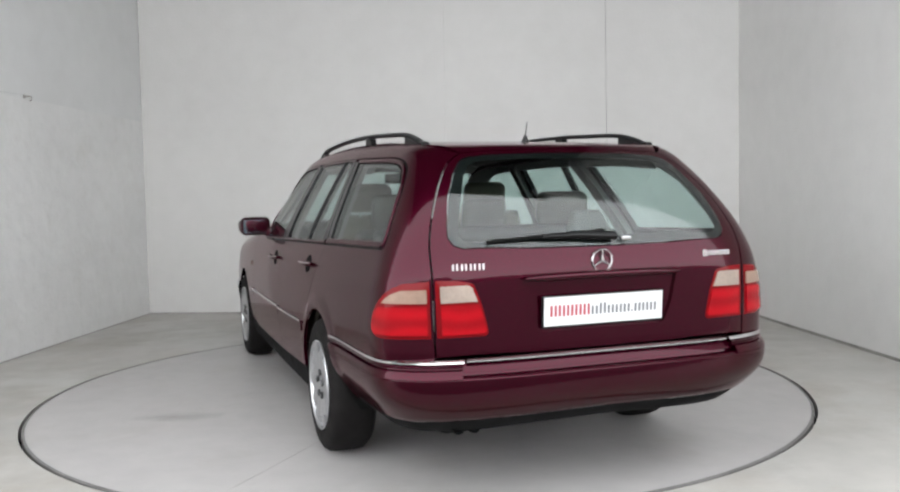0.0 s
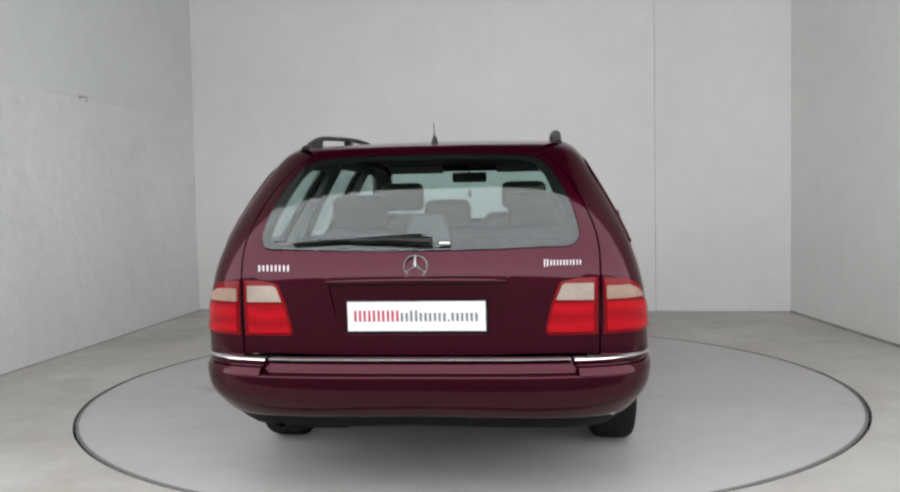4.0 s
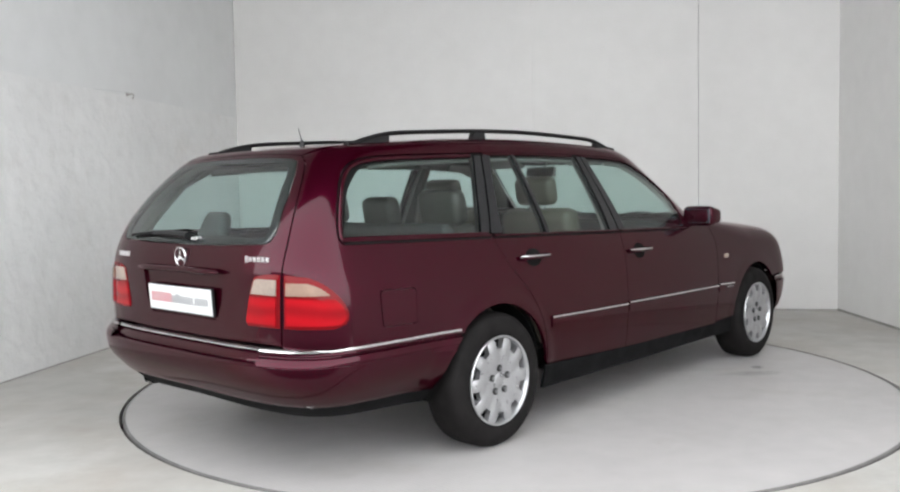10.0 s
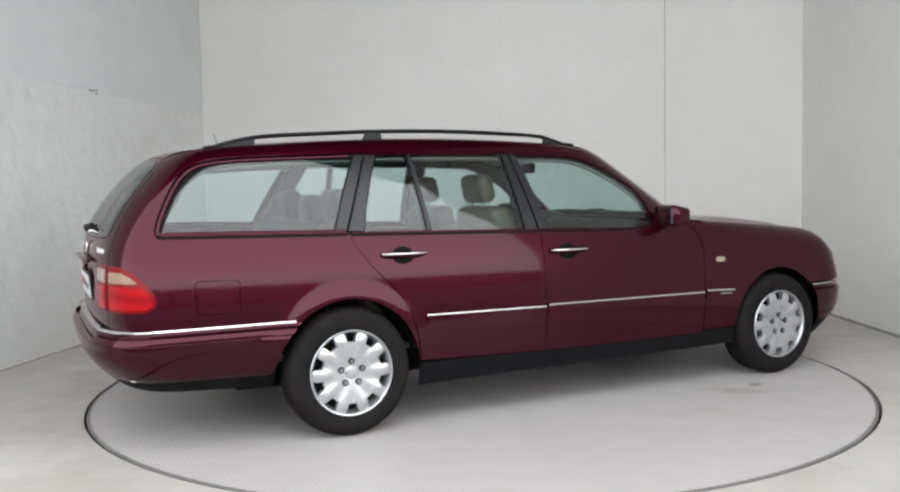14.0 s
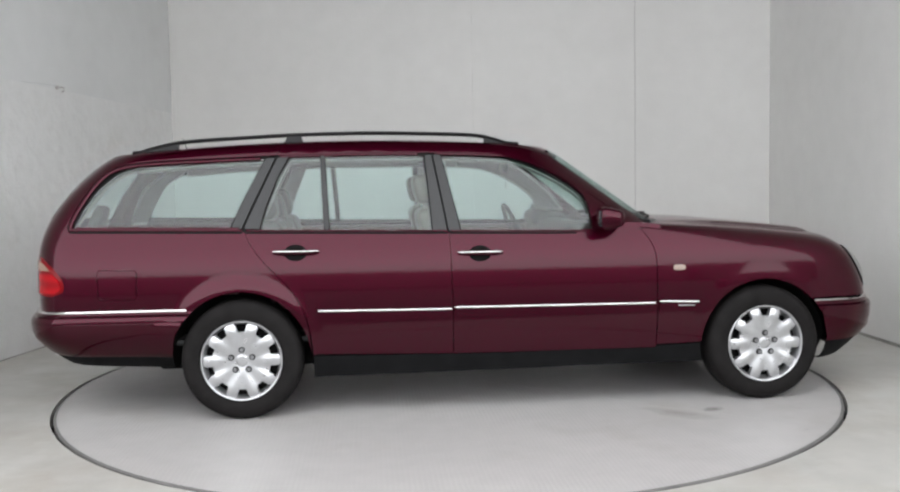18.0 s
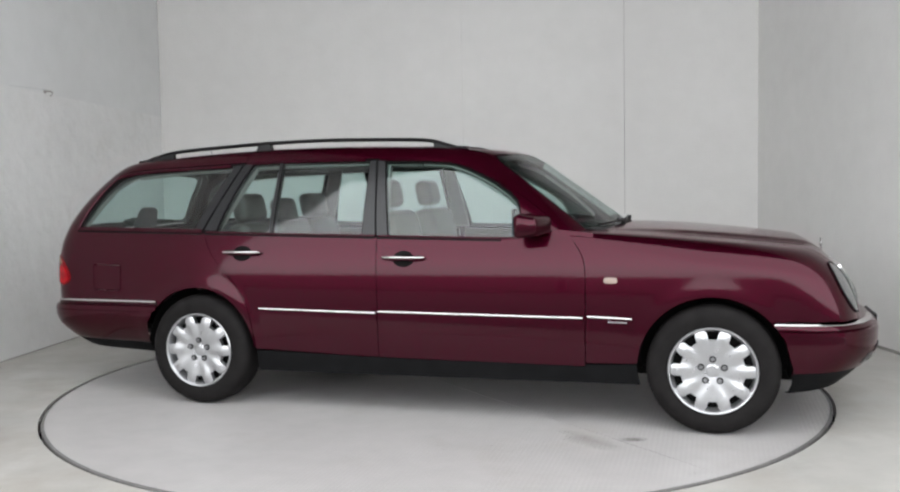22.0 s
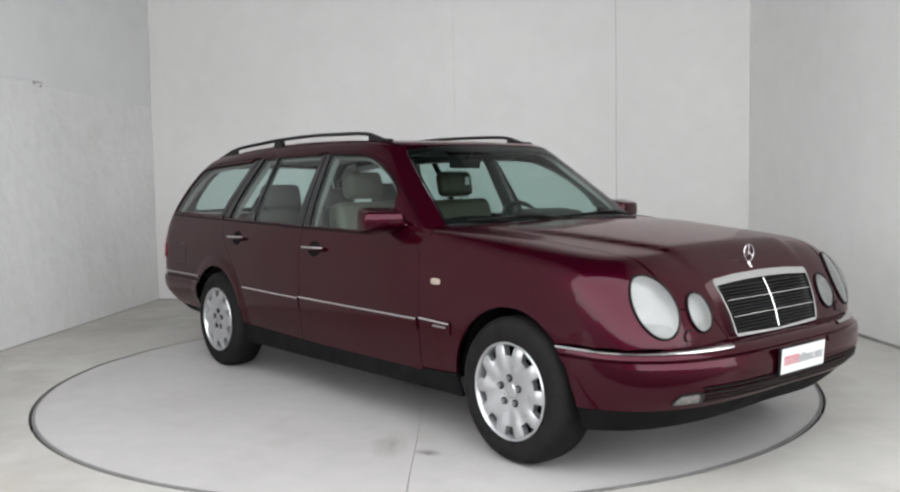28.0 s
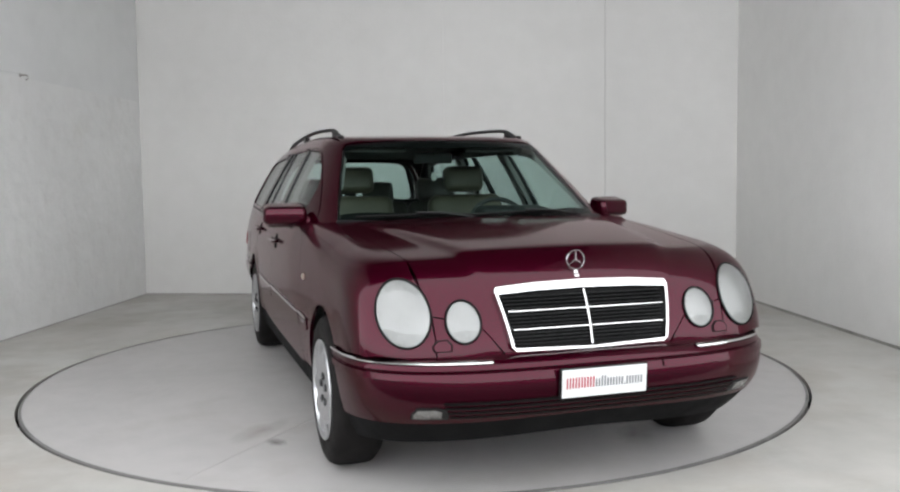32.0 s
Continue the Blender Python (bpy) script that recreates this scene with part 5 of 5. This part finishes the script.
part("washer_jet", box((0.03, 0.045, 0.016), (q[0] - 0.014, -0.11, q[2]), 0.005), CHROME, tailgate, "bright washer jet")
bm = box((0.06, 0.21, 0.15), (-0.945, -0.03, 1.055), 0.025, (0, 20, 0), 3)
for v in bm.verts:
    v.co.y = -0.03 + (v.co.y + 0.03) * (1.15 - (v.co.z - 0.975) * 3.6)
part("motor_cover", bm, DARKTRIM, tailgate, smooth=40)

# aerial
q = on_top([(-0.42, 0)], upper)[0]
bm = lathe([(0.0005, 0.034), (0.006, 0.03), (0.013, 0.012), (0.018, -0.004)], 14, "z")
aerial = part("aerial", bm, BLACK, car, smooth=40)
aerial.matrix_basis = pose(q[0], 0, q[2])
part("aerial_rod", rod((0, 0, 0.02), (-0.022, 0, 0.088), 0.0028, r2=0.0016), BLACK, aerial)

# front wipers and the scuttle below the screen
sc = [on_front([(y, 0.99)], upper)[0] for y in np.linspace(-0.70, 0.70, 15)]
part("scuttle", tube([p + np.array((0.012, 0, 0.0)) for p in sc], 0.035, 0.010, seg=8), BLACK, car, smooth=40)
for y0, y1, z1 in ((0.55, -0.05, 1.035), (-0.05, -0.62, 1.03)):
    pts = on_front([(y0 + (y1 - y0) * k, 1.0 + (z1 - 1.0) * (1 - abs(2 * k - 1)) * 0.25 + 0.004) for k in np.linspace(0, 1, 9)], upper)
    wp = part("wiper", tube([p + np.array((0.014, 0, 0.012)) for p in pts], 0.008, 0.007), SEAL, car, smooth=40)
    part("wiper_arm", tube([pts[0] + np.array((0.03, 0.02, 0.0)), pts[2] + np.array((0.026, 0, 0.022)), pts[4] + np.array((0.022, 0, 0.022))], 0.009, 0.006), BLACK, wp, smooth=40)

# white scuff low on the bumper's corner
scuff_at = cast(rear_bumper_form, [(-3.0, -0.72 - 0.025 * k, 0.352 + 0.004 * math.sin(9 * k)) for k in np.linspace(0, 1, 7)], (1, 0, 0))
part("paint_scuff", tube(scuff_at + np.array((-0.0005, -0.001, 0)), 0.0015, 0.0018, seg=5, taper=[0.2, 0.8, 1, 0.6, 1, 0.7, 0.2]), SATIN, rear_bumper, "pale scraped patch")

# exhaust tips under the tail
ex = new("exhaust")
ex.parent = car
for y in (0.50, 0.565):
    part("tail_pipe", lathe([(0.020, 0.0), (0.026, -0.003), (0.0275, 0.005), (0.0275, 0.30)], 20, "x"), UNDERSHADE, ex).matrix_basis = pose(-0.99, y, 0.31)
part("silencer", box((0.5, 0.30, 0.14), (-0.60, 0.45, 0.31), 0.05, seg=3), UNDERSHADE, ex, smooth=40)

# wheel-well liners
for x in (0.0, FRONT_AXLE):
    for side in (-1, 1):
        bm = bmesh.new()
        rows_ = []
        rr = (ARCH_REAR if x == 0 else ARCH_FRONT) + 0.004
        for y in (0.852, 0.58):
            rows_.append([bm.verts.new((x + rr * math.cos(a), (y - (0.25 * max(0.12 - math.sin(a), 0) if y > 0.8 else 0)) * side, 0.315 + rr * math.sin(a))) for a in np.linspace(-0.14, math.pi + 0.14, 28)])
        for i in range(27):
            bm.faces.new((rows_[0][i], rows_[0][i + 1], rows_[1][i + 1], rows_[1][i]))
        # added cap, keeps light from across the car out of the well
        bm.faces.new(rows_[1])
        part("wheel_well", bm, UNDERSHADE, car)

# ---- cabin ----
panel("headliner", np.concatenate([on_top([(1.45, -0.52), (1.45, 0.52), (0.2, 0.56), (-0.6, 0.50), (-0.6, -0.50), (0.2, -0.56)], upper)]), (0, 0, -1), upper, HEADLINER, car, cell=0.08, raise_by=-0.045, lip=0.01)
part("cabin_floor", box((3.1, 1.56, 0.03), (0.65, 0, 0.40), 0.005), DARKTRIM, car)
part("load_floor", box((0.95, 1.30, 0.05), (-0.52, 0, 0.66), 0.01), GREYTRIM, car)
for side in (-1, 1):
    panel("door_card", S2([(0.42, 0.42), (0.10, 0.97), (1.08, 0.965), (1.08, 0.42)], side), (0, -side, 0), lower, LEATHER, car, cell=0.09, raise_by=-0.06, lip=0.02)
    panel("door_card", S2([(1.12, 0.42), (1.12, 0.965), (2.05, 0.95), (2.15, 0.42)], side), (0, -side, 0), lower, LEATHER, car, cell=0.09, raise_by=-0.06, lip=0.02)
    panel("load_side_trim", S2([(0.05, 0.71), (0.0, 0.962), (-0.86, 0.962), (-0.82, 0.71)], side, upper), (0, -side, 0), upper, GREYTRIM, car, cell=0.09, raise_by=-0.05, lip=0.02)
    for x0, x1, x2, x3 in ((1.03, 1.15, 1.02, 1.10), (-0.04, 0.08, 0.17, 0.27)):
        panel("inner_pillar", S2([(x0, 0.97), (x1, 0.97), (x3, 1.40), (x2, 1.40)], side, upper), (0, -0.9 * side, -0.4), upper, GREYTRIM, car, cell=0.06, raise_by=-0.03, lip=0.03)
    panel("inner_pillar", S2([(-0.87, 1.0), (-0.80, 1.12), (-0.70, 1.27), (-0.58, 1.34), (-0.52, 1.40), (-0.66, 1.38), (-0.86, 1.25), (-0.99, 1.0)], side, upper), (0.4, -0.8 * side, -0.3), upper, GREYTRIM, car, cell=0.06, raise_by=-0.03, lip=0.03)

    panel("inner_pillar", S2([(1.30, 1.360), (1.45, 1.350), (1.546, 1.322), (1.639, 1.282), (1.73, 1.233), (1.805, 1.180), (1.852, 1.135), (1.878, 1.06), (2.08, 1.05), (1.94, 1.20), (1.75, 1.345), (1.60, 1.395), (1.30, 1.41)], side, upper), (-0.3, -0.8 * side, -0.4), upper, GREYTRIM, car, cell=0.06, raise_by=-0.025, lip=0.02)

    panel("inner_roof_trim", S2([(-0.55, 1.325), (-0.2, 1.352), (0.4, 1.372), (1.0, 1.372), (1.29, 1.362), (1.29, 1.41), (0.4, 1.42), (-0.55, 1.37)], side, upper), (0, -0.8 * side, -0.5), upper, GREYTRIM, car, cell=0.08, raise_by=-0.03, lip=0.02)

def cushion(size, at, rot, bevel, puff=0.0):
    """An upholstered block with rounded edges."""
    bm = box(size, (0, 0, 0), bevel, seg=4)
    for v in bm.verts:
        kx, kz = 1 - (2 * v.co.y / size[1]) ** 2, 1 - (2 * v.co.z / size[2]) ** 2
        v.co.x += puff * max(kx, 0) * max(kz, 0) * (1 if v.co.x > 0 else 0.3)
    bmesh.ops.transform(bm, matrix=pose(*at, *rot), verts=bm.verts)
    return bm


def head_rest(parent, x, y, z, w=0.27, h=0.17, leather=LEATHER):
    hr = part("headrest", cushion((0.10, w, h), (x, y, z), (0, -12, 0), 0.045, 0.01), leather, parent, smooth=60)
    for k in (-0.06, 0.06):
        part("headrest_post", rod((x, y + k, z - h / 2 - 0.07), (x, y + k, z - h / 2 + 0.02), 0.006), CHROME, hr)


for y in (-0.37, 0.37):
    seat = new("front_seat")
    seat.parent = car
    part("seat_cushion", cushion((0.52, 0.50, 0.17), (1.42, y, 0.60), (0, -8, 0), 0.06, 0.01), LEATHER, seat, smooth=60)
    part("backrest", cushion((0.15, 0.50, 0.62), (1.08, y, 0.79), (0, -14, 0), 0.06, 0.02), LEATHER, seat, smooth=60)
    head_rest(seat, 0.985, y, 1.195)
bench = new("rear_bench")
bench.parent = car
part("seat_cushion", cushion((0.50, 1.34, 0.16), (0.52, 0, 0.62), (0, -8, 0), 0.05, 0.0), LEATHER, bench, smooth=60)
for y, w in ((-0.45, 0.44), (0.0, 0.44), (0.45, 0.44)):
    part("backrest", cushion((0.14, w, 0.50), (0.18, y, 0.79), (0, -16, 0), 0.05, 0.015), SHADELEATHER, bench, smooth=60)
    part("back_panel", box((0.012, w - 0.02, 0.44), (0.084, y, 0.79), 0.004, (0, -16, 0)), DARKTRIM, bench, "dark carpeted seat back")
    head_rest(bench, 0.10, y, 1.12 if y else 1.09, 0.29 if y else 0.24, 0.18, SHADELEATHER)
part("luggage_cover", cushion((0.10, 1.24, 0.09), (-0.02, 0, 1.0), (0, 0, 0), 0.04), DARKTRIM, car, smooth=60)
dash = part("dashboard", cushion((0.42, 1.40, 0.26), (1.98, 0, 0.85), (0, 8, 0), 0.08), DARKTRIM, car, smooth=60)
part("instrument_hood", cushion((0.22, 0.42, 0.10), (1.86, 0.37, 0.985), (0, 6, 0), 0.04), DARKTRIM, dash, smooth=60)
part("dash_top", box((0.34, 1.36, 0.03), (2.10, 0, 0.945), 0.01, (0, 6, 0)), DARKTRIM, dash)
wheel_rim = part("steering_wheel", tube([(0, 0.185 * math.cos(a), 0.185 * math.sin(a)) for a in np.linspace(0, 2 * math.pi, 37)], 0.014, 0.014, seg=8, flat_up=(1, 0, 0)), DARKTRIM, car, "dark grey steering wheel", smooth=60)
wheel_rim.matrix_basis = pose(1.66, 0.37, 0.905, 0, -24, 0)
bm = cushion((0.05, 0.15, 0.12), (0.02, 0, 0), (0, 0, 0), 0.03)
for a in (0, math.pi, -math.pi / 2):
    rod((0.015, 0.06 * math.cos(a), 0.06 * math.sin(a)), (0, 0.18 * math.cos(a), 0.18 * math.sin(a)), 0.014, bm)
part("wheel_boss", bm, DARKTRIM, wheel_rim, smooth=50)
im = part("inner_mirror", cushion((0.03, 0.23, 0.065), (1.53, 0.0, 1.32), (0, 8, 0), 0.012), DARKTRIM, car, smooth=50)
part("mirror_stalk", rod((1.55, 0, 1.34), (1.62, 0, 1.40), 0.008), DARKTRIM, im)
PENDANT = mat("pale_card", (0.35, 0.35, 0.33), 0.7)
part("cord", rod((1.545, 0.0, 1.29), (1.545, 0.0, 1.235), 0.0015, seg=5), SEAL, im)
part("hanging_card", box((0.006, 0.030, 0.046), (1.545, 0.0, 1.212), 0.002), PENDANT, im, "small pale card hanging on a cord")
for y in (-0.36, 0.36):
    part("sun_visor", cushion((0.14, 0.36, 0.02), (1.53, y, 1.385), (0, 22, 0), 0.008), GREYTRIM, car, smooth=50)

# keep to three levels: thing, part, piece of a part
def level(ob):
    return 1 if ob.parent is None else 1 + level(ob.parent)


for ob in list(bpy.data.objects):
    while level(ob) > 3:
        above = ob.parent
        ob.matrix_basis = above.matrix_basis @ ob.matrix_basis
        ob.parent = above.parent


def motions():
    """The turntable goes round with the car on it."""
    times = [i * 0.5 for i in range(65)]
    walk(turntable, [(t, pose(0, 0, 0, 0, 0, heading(t))) for t in times])
    walk(car, [(t, pose(0, 0, 0, 0, 0, heading(t)) @ pose(-AXIS[0], -AXIS[1], 0)) for t in times])


motions()
